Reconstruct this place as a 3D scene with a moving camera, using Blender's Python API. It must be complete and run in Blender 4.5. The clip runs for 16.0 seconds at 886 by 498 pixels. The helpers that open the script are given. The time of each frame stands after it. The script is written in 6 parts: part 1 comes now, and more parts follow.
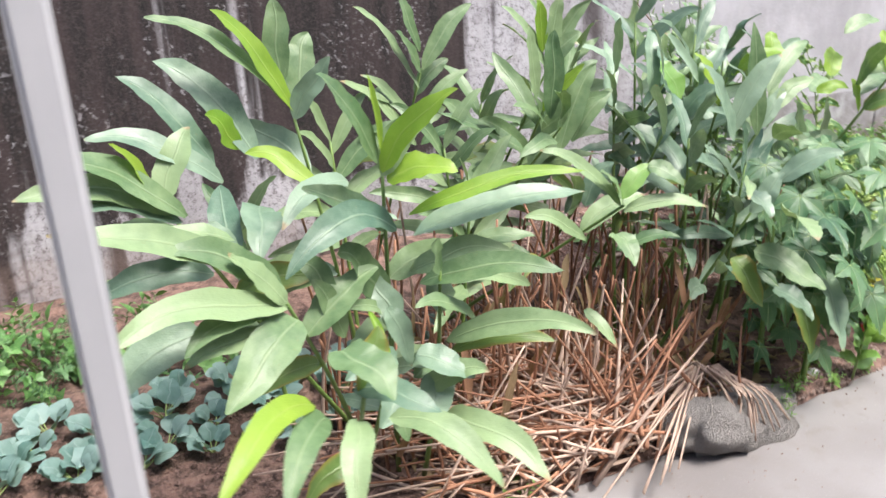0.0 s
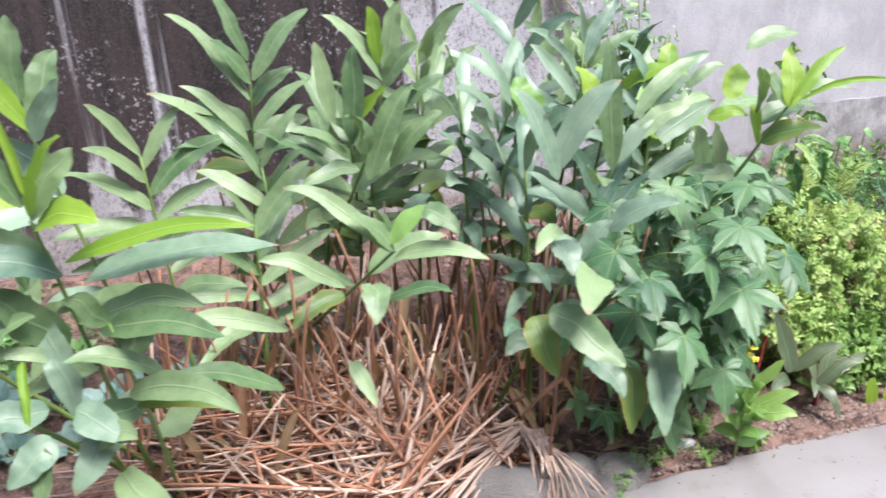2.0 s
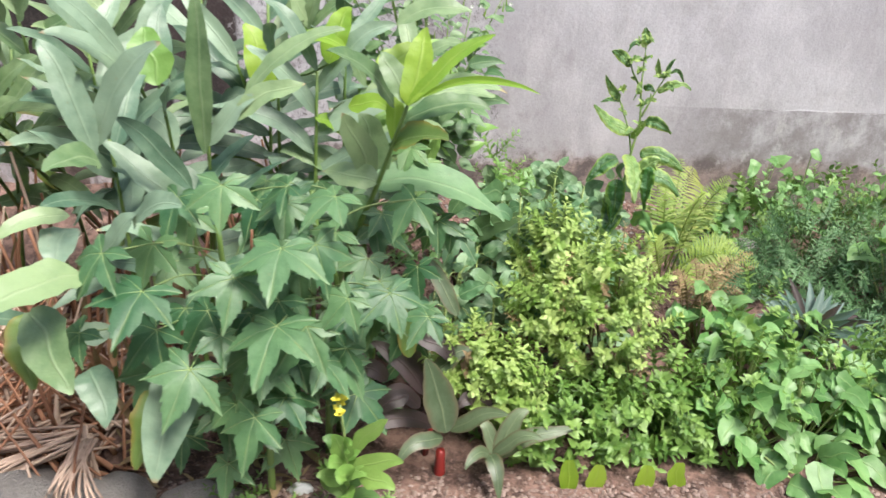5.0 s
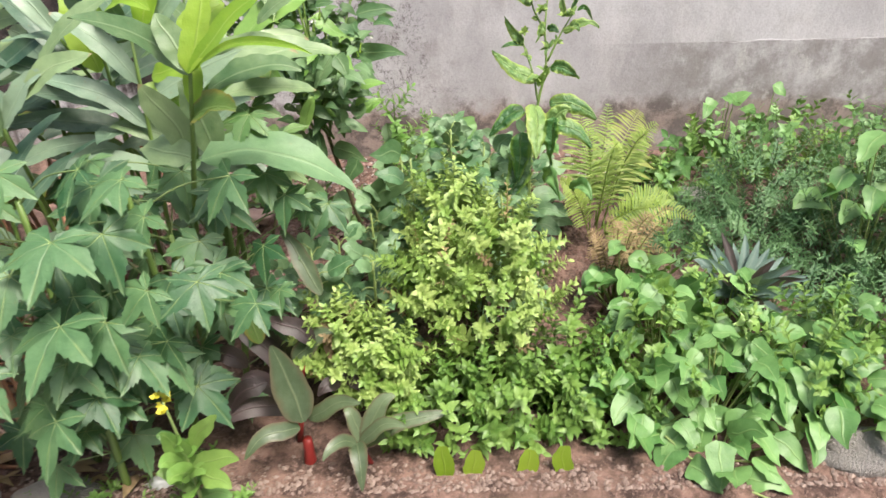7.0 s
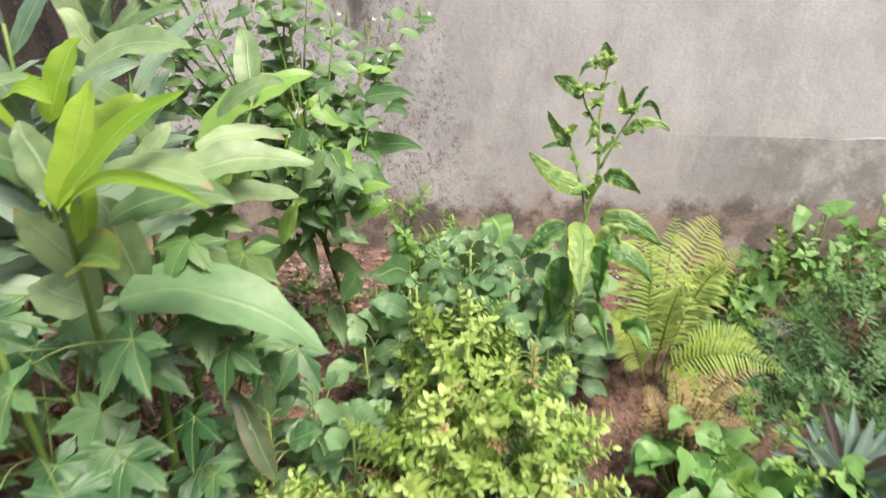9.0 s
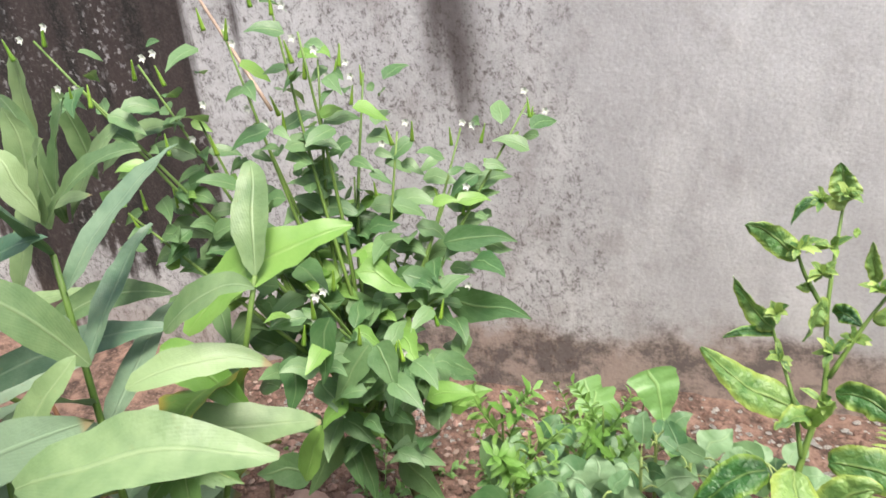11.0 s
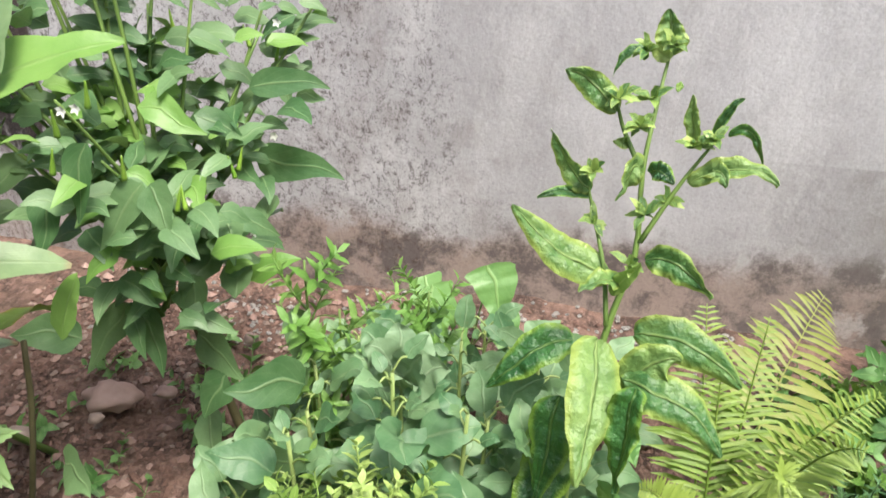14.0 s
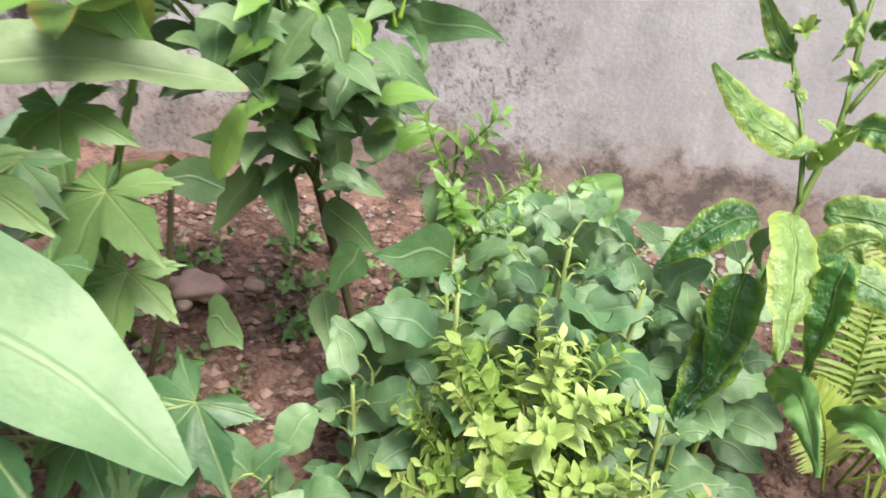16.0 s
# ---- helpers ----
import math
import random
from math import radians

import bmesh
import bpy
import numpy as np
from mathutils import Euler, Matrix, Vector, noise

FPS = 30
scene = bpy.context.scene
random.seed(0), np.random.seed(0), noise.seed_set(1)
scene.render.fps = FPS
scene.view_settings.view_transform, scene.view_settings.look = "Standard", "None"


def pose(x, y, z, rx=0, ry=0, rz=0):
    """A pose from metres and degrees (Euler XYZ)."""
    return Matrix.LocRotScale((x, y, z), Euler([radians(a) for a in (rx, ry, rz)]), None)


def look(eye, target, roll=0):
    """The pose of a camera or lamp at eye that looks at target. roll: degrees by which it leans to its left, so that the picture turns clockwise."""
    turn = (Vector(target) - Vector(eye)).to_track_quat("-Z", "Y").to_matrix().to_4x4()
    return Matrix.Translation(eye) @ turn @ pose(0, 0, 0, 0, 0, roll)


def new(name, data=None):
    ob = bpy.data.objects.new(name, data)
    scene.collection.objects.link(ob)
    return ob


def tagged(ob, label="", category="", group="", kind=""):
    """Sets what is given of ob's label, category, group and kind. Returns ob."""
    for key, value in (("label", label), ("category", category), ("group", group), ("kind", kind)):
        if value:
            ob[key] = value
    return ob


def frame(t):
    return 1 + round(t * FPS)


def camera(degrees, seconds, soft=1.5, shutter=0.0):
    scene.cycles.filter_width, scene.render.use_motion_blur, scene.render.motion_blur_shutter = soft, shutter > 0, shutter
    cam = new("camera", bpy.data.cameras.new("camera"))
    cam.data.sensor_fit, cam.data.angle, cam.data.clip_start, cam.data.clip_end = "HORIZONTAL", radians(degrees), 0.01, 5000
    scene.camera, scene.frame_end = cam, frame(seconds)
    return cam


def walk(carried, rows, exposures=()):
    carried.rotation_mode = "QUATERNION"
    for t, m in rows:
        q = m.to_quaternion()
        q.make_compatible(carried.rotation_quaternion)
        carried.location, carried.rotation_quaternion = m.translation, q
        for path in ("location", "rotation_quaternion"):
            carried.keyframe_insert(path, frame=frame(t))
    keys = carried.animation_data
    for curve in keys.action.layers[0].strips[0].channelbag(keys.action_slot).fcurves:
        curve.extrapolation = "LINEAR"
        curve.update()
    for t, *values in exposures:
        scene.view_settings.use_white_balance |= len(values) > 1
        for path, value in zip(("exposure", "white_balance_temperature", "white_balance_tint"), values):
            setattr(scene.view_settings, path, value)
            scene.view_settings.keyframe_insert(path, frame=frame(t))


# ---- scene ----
cam = camera(62.0, 16.0, soft=1.5, shutter=0.42)
PATH = [
    (0, (0.669, 0.061, 1.362), (1.479, 1.773, 0.719), -2.4),
    (0.5, (0.936, -0.079, 1.414), (1.542, 1.713, 0.764), -0.5),
    (1, (1.179, -0.076, 1.446), (1.735, 1.692, 0.695), -0.7),
    (1.5, (1.449, -0.038, 1.457), (1.967, 1.75, 0.724), -0.2),
    (2, (1.684, -0.047, 1.451), (2.145, 1.762, 0.734), -2.3),
    (2.5, (1.962, -0.095, 1.444), (2.404, 1.691, 0.659), -0.7),
    (3, (2.23, -0.077, 1.441), (2.644, 1.739, 0.713), -0.8),
    (3.5, (2.475, -0.03, 1.435), (2.875, 1.772, 0.665), -1.1),
    (4, (2.765, -0.033, 1.423), (3.023, 1.801, 0.668), 2.3),
    (4.5, (2.974, 0.01, 1.427), (3.074, 1.852, 0.654), 1.0),
    (4.7, (3.034, 0.065, 1.434), (3.151, 1.894, 0.633), 2.7),
    (6.8, (3.631, 0.256, 1.432), (3.547, 2.022, 0.498), -2.3),
    (7, (3.625, 0.307, 1.424), (3.593, 2.054, 0.452), -1.7),
    (7.5, (3.624, 0.366, 1.417), (3.61, 2.14, 0.493), -0.8),
    (8, (3.651, 0.41, 1.423), (3.616, 2.216, 0.565), -0.1),
    (8.5, (3.684, 0.628, 1.4), (3.535, 2.407, 0.499), -0.3),
    (9, (3.709, 0.854, 1.41), (3.532, 2.65, 0.548), -0.4),
    (9.5, (3.734, 1.169, 1.394), (3.384, 2.935, 0.521), 0.3),
    (10, (3.724, 1.37, 1.426), (3.34, 3.131, 0.558), 1.0),
    (10.2, (3.71, 1.438, 1.432), (3.275, 3.19, 0.572), -1.3),
    (12.3, (3.753, 1.683, 1.403), (2.973, 3.4, 0.737), -3.1),
    (12.5, (3.75, 1.709, 1.364), (3.046, 3.415, 0.594), -0.6),
    (13, (3.788, 1.686, 1.313), (3.231, 3.412, 0.471), 0.4),
    (13.5, (3.824, 1.672, 1.282), (3.419, 3.43, 0.418), 1.7),
    (14, (3.83, 1.661, 1.256), (3.495, 3.402, 0.328), 1.4),
    (14.5, (3.797, 1.621, 1.238), (3.462, 3.345, 0.282), 1.4),
    (15, (3.733, 1.568, 1.203), (3.402, 3.27, 0.204), 2.3),
    (15.5, (3.655, 1.565, 1.143), (3.223, 3.259, 0.171), 4.8),
    (16, (3.608, 1.608, 1.087), (3.302, 3.312, 0.086), 5.2),
]
walk(cam, [(t, look(eye, target, roll)) for t, eye, target, roll in PATH],
     [(0.0, 1.63, 6350, 10), (2.5, 1.68, 6000, 13), (3.5, 1.53, 6250, 9), (4.5, 1.52, 6400, 9), (7.5, 1.5, 6900, 8), (8.5, 1.44, 7150, 7), (10.0, 1.48, 7000, 7), (12.5, 1.5, 6450, 4), (14.5, 1.5, 6650, 6), (15.5, 1.5, 6600, 6), (16.0, 1.6, 6700, 10)])

# ---- light: bright overcast sky, weak wide sun ----
world = bpy.data.worlds.new("sky")
scene.world = world
world.use_nodes = True
sky = world.node_tree.nodes.new("ShaderNodeTexSky")
sky.sky_type = "NISHITA"
sky.sun_disc = False
sky.sun_elevation, sky.sun_rotation = radians(62.7), radians(137)
sky.dust_density, sky.air_density = 4.0, 1.0
world.node_tree.links.new(sky.outputs[0], world.node_tree.nodes["Background"].inputs[0])
world.node_tree.nodes["Background"].inputs[1].default_value = 0.112
sun_data = bpy.data.lights.new("sun", "SUN")
sun_data.energy, sun_data.angle, sun_data.color = 2.1, radians(20), (1.0, 0.95, 0.88)
sun = new("sun", sun_data)
sun.matrix_world = look((0, 0, 0), (-0.35, 0.38, -1.0))


# ---- materials ----
class Nodes:
    """A small builder for node materials."""

    def __init__(self, name):
        self.mat = bpy.data.materials.new(name)
        self.mat.use_nodes = True
        self.tree = self.mat.node_tree
        self.bsdf = self.tree.nodes["Principled BSDF"]
        self.out = self.tree.nodes["Material Output"]

    def add(self, kind, **sockets):
        node = self.tree.nodes.new("ShaderNode" + kind)
        for key, value in sockets.items():
            self.put(node, key.replace("_", " "), value)
        return node

    def put(self, node, key, value):
        socket = node.inputs[int(key)] if key.isdigit() else node.inputs[key]
        if isinstance(value, bpy.types.NodeSocket):
            self.tree.links.new(value, socket)
        else:
            socket.default_value = value

    def calc(self, op, a, b=0.0, c=0.0, clamp=False):
        node = self.tree.nodes.new("ShaderNodeMath")
        node.operation, node.use_clamp = op, clamp
        for i, v in enumerate((a, b, c)):
            self.put(node, str(i), v)
        return node.outputs[0]

    def mix(self, fac, a, b, blend="MIX"):
        node = self.tree.nodes.new("ShaderNodeMix")
        node.data_type, node.blend_type = "RGBA", blend
        for i, v in ((0, fac), (6, a), (7, b)):
            if isinstance(v, tuple) and len(v) == 3:
                v = (*v, 1)
            self.put(node, str(i), v)
        return node.outputs[2]

    def ramp(self, value, lo, hi, a=0.0, b=1.0):
        node = self.tree.nodes.new("ShaderNodeMapRange")
        node.interpolation_type = "SMOOTHSTEP"
        for i, v in enumerate((value, lo, hi, a, b)):
            self.put(node, str(i), v)
        return node.outputs[0]

    def noise(self, vector, scale, detail=4.0, rough=0.55):
        return self.add("TexNoise", Vector=vector, Scale=scale, Detail=detail, Roughness=rough).outputs[0]

    def stretch(self, vector, sx, sy, sz):
        node = self.add("Mapping", Vector=vector)
        node.inputs["Scale"].default_value = (sx, sy, sz)
        return node.outputs[0]

    def coords(self):
        return self.add("TexCoord").outputs["Object"]

    def bump(self, height, strength, distance):
        return self.add("Bump", Height=height, Strength=strength, Distance=distance).outputs[0]

    def finish(self, color, rough, normal=None, translucent=None, amount=0.25):
        self.put(self.bsdf, "Base Color", color if isinstance(color, bpy.types.NodeSocket) else (*color, 1))
        self.put(self.bsdf, "Roughness", rough)
        if normal:
            self.put(self.bsdf, "Normal", normal)
        if translucent:
            tr = self.add("BsdfTranslucent", Color=translucent)
            if normal:
                self.put(tr, "Normal", normal)
            both = self.tree.nodes.new("ShaderNodeMixShader")
            self.put(both, "0", amount)
            self.tree.links.new(self.bsdf.outputs[0], both.inputs[1])
            self.tree.links.new(tr.outputs[0], both.inputs[2])
            self.tree.links.new(both.outputs[0], self.out.inputs[0])
        return self.mat


def leaf_material(name, dark, light, vein, veins=9.0, rough=0.42, margin=None, blotch=0.0, amount=0.25, relief=0.35, lined=0.03, pucker=0.0, tip=0.0):
    """A leaf: midrib and side veins along its own length, mottling, and a hue of its own for each piece."""
    n = Nodes(name)
    uv = n.add("UVMap").outputs[0]
    sep = n.add("SeparateXYZ", Vector=uv)
    u, v = sep.outputs[0], sep.outputs[1]
    off = n.calc("ABSOLUTE", n.calc("SUBTRACT", v, 0.5))
    rnd = n.calc("ADD", n.calc("MULTIPLY", n.add("ObjectInfo").outputs["Random"], 0.7),
                 n.calc("MULTIPLY", n.add("NewGeometry").outputs["Random Per Island"], 0.38))
    pos = n.coords()
    mott = n.noise(pos, 38.0, 3.0)
    if pucker:
        mott = n.calc("MULTIPLY", n.ramp(n.noise(pos, 30.0, 3.0, 0.55), 0.36, 0.64), n.ramp(off, 0.1, 0.4, 0.55, 1.0))
    tone = n.calc("ADD", n.calc("MULTIPLY", rnd, 0.7), n.calc("MULTIPLY", n.calc("ADD", mott, n.calc("SUBTRACT", n.noise(pos, 9.0, 2.0), 0.5)), 0.5), clamp=True)
    col = n.mix(n.ramp(tone, 0.18, 0.96), dark, light)
    side = n.calc("SINE", n.calc("MULTIPLY", n.calc("SUBTRACT", u, n.calc("MULTIPLY", off, 0.9)), veins * 6.283))
    lines = n.ramp(side, 0.72, 1.0)
    col = n.mix(n.calc("MULTIPLY", lines, lined), col, vein)
    rib = n.ramp(off, 0.012, 0.05, 1.0, 0.0)
    col = n.mix(n.calc("MULTIPLY", rib, 0.45), col, vein)
    if margin:
        edge = n.ramp(n.calc("ADD", off, n.calc("MULTIPLY", n.noise(pos, 40.0, 2.0), 0.2)), 0.4, 0.6)
        col = n.mix(n.calc("MULTIPLY", edge, 0.9), col, margin)
    if blotch:
        spot = n.ramp(n.noise(pos, 85.0, 2.0), 0.66, 0.74)
        col = n.mix(n.calc("MULTIPLY", spot, blotch), col, (0.22, 0.15, 0.06))
    if tip:
        worn = n.ramp(n.calc("ADD", u, n.calc("MULTIPLY", n.calc("SUBTRACT", n.add("ObjectInfo").outputs["Random"], 0.75), 0.16)), 0.95, 0.99)
        col = n.mix(n.calc("MULTIPLY", worn, tip), col, (0.3, 0.21, 0.12))
    height = n.calc("SUBTRACT", n.calc("MULTIPLY", side, 0.03), n.calc("MULTIPLY", rib, 1.6))
    height = n.calc("ADD", height, n.calc("MULTIPLY", n.noise(pos, 130.0, 2.0), 0.7))
    if pucker:
        height = n.calc("ADD", height, n.calc("MULTIPLY", n.noise(pos, 70.0, 3.0), pucker))
    nor = n.bump(height, relief, 0.003)
    glow = n.mix(0.45, col, (0.3, 0.46, 0.06))
    return n.finish(col, rough, nor, glow, amount)


def plain_material(name, dark, light, scale=40.0, rough=0.7, relief=0.3, depth=0.003, long=1.0, amount=0.0):
    """Stems, stalks, stones, painted things: two tones, grain at two scales and fine relief."""
    n = Nodes(name)
    pos = n.stretch(n.coords(), 1, 1, long)
    rnd = n.calc("ADD", n.calc("MULTIPLY", n.add("ObjectInfo").outputs["Random"], 0.5),
                 n.calc("MULTIPLY", n.add("NewGeometry").outputs["Random Per Island"], 0.5))
    big, fine = n.noise(pos, scale * 0.25, 3.0), n.noise(pos, scale * 2.0, 4.0)
    tone = n.calc("ADD", n.calc("MULTIPLY", rnd, 0.5), n.calc("MULTIPLY", n.calc("ADD", big, fine), 0.28), clamp=True)
    col = n.mix(n.ramp(tone, 0.15, 0.85), dark, light)
    return n.finish(col, rough, n.bump(fine, relief, depth), (col if amount else None), amount)


ginger_mat = leaf_material("ginger_leaf", (0.05, 0.115, 0.042), (0.225, 0.315, 0.155), (0.28, 0.36, 0.2), 17, 0.45, blotch=0.15, amount=0.15, lined=0.05, tip=0.8)
ginger_blue = leaf_material("ginger_leaf_bluish", (0.042, 0.105, 0.066), (0.215, 0.305, 0.21), (0.25, 0.34, 0.23), 17, 0.42, blotch=0.2, amount=0.13, lined=0.05, tip=0.8)
young_mat = leaf_material("young_leaf", (0.17, 0.33, 0.03), (0.31, 0.46, 0.055), (0.38, 0.5, 0.12), 12, 0.42, amount=0.42)
old_mat = leaf_material("aged_leaf", (0.072, 0.144, 0.036), (0.137, 0.216, 0.05), (0.23, 0.302, 0.115), 12, 0.45, margin=(0.216, 0.173, 0.036), blotch=0.35)
chaya_mat = leaf_material("lobed_leaf", (0.022, 0.085, 0.034), (0.13, 0.245, 0.105), (0.22, 0.32, 0.16), 5, 0.46, relief=0.4, lined=0.0, amount=0.18, blotch=0.15)
# brighter, yellower and more translucent than lobed_leaf, for one plant
bright_lobed_mat = leaf_material("bright_lobed_leaf", (0.07, 0.17, 0.05), (0.2, 0.33, 0.115), (0.28, 0.39, 0.18), 5, 0.48, relief=0.4, lined=0.0, amount=0.24)
chilli_mat = leaf_material("chilli_leaf", (0.035, 0.105, 0.035), (0.145, 0.245, 0.11), (0.25, 0.35, 0.17), 5, 0.46, amount=0.2, lined=0.08)
shoot_mat = leaf_material("shoot_leaf", (0.12, 0.27, 0.05), (0.22, 0.38, 0.1), (0.26, 0.4, 0.13), 4, 0.42, amount=0.32)
grey_mat = leaf_material("greyish_leaf", (0.035, 0.115, 0.045), (0.165, 0.28, 0.135), (0.24, 0.34, 0.18), 4, 0.5, blotch=0.15, amount=0.15, lined=0.08)
pale_leaf_mat = leaf_material("pale_grey_leaf", (0.13, 0.23, 0.12), (0.26, 0.37, 0.22), (0.33, 0.43, 0.28), 5, 0.55, amount=0.18, lined=0.06)
curl_mat = leaf_material("curled_leaf", (0.055, 0.155, 0.045), (0.21, 0.33, 0.1), (0.32, 0.42, 0.14), 7, 0.42, margin=(0.3, 0.39, 0.085), relief=0.8, lined=0.1, pucker=2.4)
curl_dark = leaf_material("puckered_leaf", (0.01, 0.06, 0.02), (0.045, 0.15, 0.036), (0.2, 0.32, 0.08), 7, 0.38, margin=(0.2, 0.33, 0.05), relief=0.9, lined=0.08, pucker=2.8)
yellow_mat = leaf_material("yellow_green_leaf", (0.15, 0.29, 0.045), (0.41, 0.53, 0.17), (0.48, 0.56, 0.22), 4, 0.45, amount=0.28)
herb_mat = leaf_material("herb_leaf", (0.06, 0.165, 0.025), (0.22, 0.36, 0.085), (0.26, 0.37, 0.12), 4, 0.45, amount=0.24)
heart_mat = leaf_material("heart_leaf", (0.05, 0.155, 0.035), (0.175, 0.335, 0.11), (0.28, 0.41, 0.15), 4, 0.45, amount=0.22, lined=0.06)
dark_mat = leaf_material("dark_shrub_leaf", (0.028, 0.095, 0.034), (0.145, 0.275, 0.115), (0.17, 0.29, 0.12), 3, 0.5, amount=0.15)
rosette_mat = leaf_material("rosette_leaf", (0.065, 0.125, 0.105), (0.15, 0.22, 0.19), (0.18, 0.25, 0.21), 1, 0.48)
bronze_mat = leaf_material("bronze_leaf", (0.045, 0.075, 0.038), (0.15, 0.205, 0.115), (0.24, 0.29, 0.16), 14, 0.4, margin=(0.12, 0.1, 0.06))
maroon_mat = leaf_material("maroon_leaf", (0.022, 0.013, 0.016), (0.054, 0.032, 0.036), (0.086, 0.05, 0.05), 14, 0.48)
dry_mat = leaf_material("dry_leaf", (0.17, 0.105, 0.055), (0.34, 0.24, 0.14), (0.34, 0.26, 0.17), 10, 0.7, blotch=0.4)
withered_mat = leaf_material("withered_frond", (0.17, 0.11, 0.06), (0.38, 0.28, 0.15), (0.34, 0.26, 0.16), 3, 0.8)
sheath_mat = leaf_material("dry_sheath", (0.14, 0.055, 0.03), (0.4, 0.22, 0.13), (0.42, 0.27, 0.17), 10, 0.7, blotch=0.3)
cabbage_mat = leaf_material("seedling_leaf", (0.09, 0.19, 0.165), (0.23, 0.34, 0.31), (0.32, 0.42, 0.38), 4, 0.5)
fern_mat = leaf_material("fern_leaf", (0.13, 0.23, 0.03), (0.28, 0.38, 0.075), (0.31, 0.38, 0.1), 3, 0.5, amount=0.28)
fern_gold = leaf_material("golden_fern_leaf", (0.21, 0.25, 0.05), (0.32, 0.34, 0.11), (0.33, 0.34, 0.13), 3, 0.5, amount=0.3)
cutting_mat = leaf_material("cutting_leaf", (0.194, 0.331, 0.022), (0.288, 0.418, 0.043), (0.302, 0.396, 0.072), 8, 0.4, amount=0.35)

stem_mat = plain_material("green_stem", (0.072, 0.144, 0.029), (0.158, 0.245, 0.058), 60, 0.5, long=0.2)
pale_stem = plain_material("pale_stem", (0.173, 0.259, 0.072), (0.288, 0.36, 0.13), 60, 0.5, long=0.2)
leafstalk_mat = plain_material("leaf_stalk", (0.12, 0.19, 0.06), (0.2, 0.27, 0.1), 60, 0.55, long=0.2)
wood_mat = plain_material("woody_stem", (0.05, 0.04, 0.018), (0.13, 0.115, 0.05), 80, 0.75, long=0.3)
red_stem = plain_material("red_stem", (0.115, 0.011, 0.009), (0.302, 0.029, 0.025), 50, 0.45)
straw_mat = plain_material("straw", (0.17, 0.105, 0.08), (0.56, 0.42, 0.335), 50, 0.75, long=0.15)
straw_red = plain_material("reddish_stalk", (0.085, 0.033, 0.018), (0.42, 0.21, 0.125), 50, 0.75, long=0.15)
stone_mat = plain_material("stone", (0.25, 0.232, 0.22), (0.5, 0.47, 0.45), 90, 0.95, 1.0, 0.03)
pebble_mat = plain_material("pebble", (0.122, 0.076, 0.061), (0.36, 0.281, 0.245), 30, 0.85, 0.4)
plain_wall = plain_material("plain_render", (0.2, 0.185, 0.175), (0.32, 0.3, 0.285), 6, 0.9, 0.4, 0.004)
crumb_mat = plain_material("soil_crumb", (0.075, 0.04, 0.031), (0.27, 0.165, 0.135), 40, 0.95, 0.6)
brick_mat = plain_material("brick", (0.22, 0.125, 0.105), (0.38, 0.27, 0.235), 30, 0.85, 0.4)
steel_mat = plain_material("painted_steel", (0.33, 0.33, 0.345), (0.44, 0.44, 0.46), 10, 0.6, 0.1, 0.001)
white_mat = plain_material("white_petal", (0.504, 0.533, 0.475), (0.612, 0.619, 0.576), 40, 0.6)
plastic_mat = plain_material("white_plastic", (0.432, 0.446, 0.446), (0.576, 0.59, 0.59), 20, 0.35)
petal_mat = plain_material("yellow_petal", (0.446, 0.396, 0.014), (0.612, 0.562, 0.058), 40, 0.6)
pod_mat = plain_material("green_pod", (0.094, 0.216, 0.022), (0.202, 0.324, 0.043), 40, 0.3)


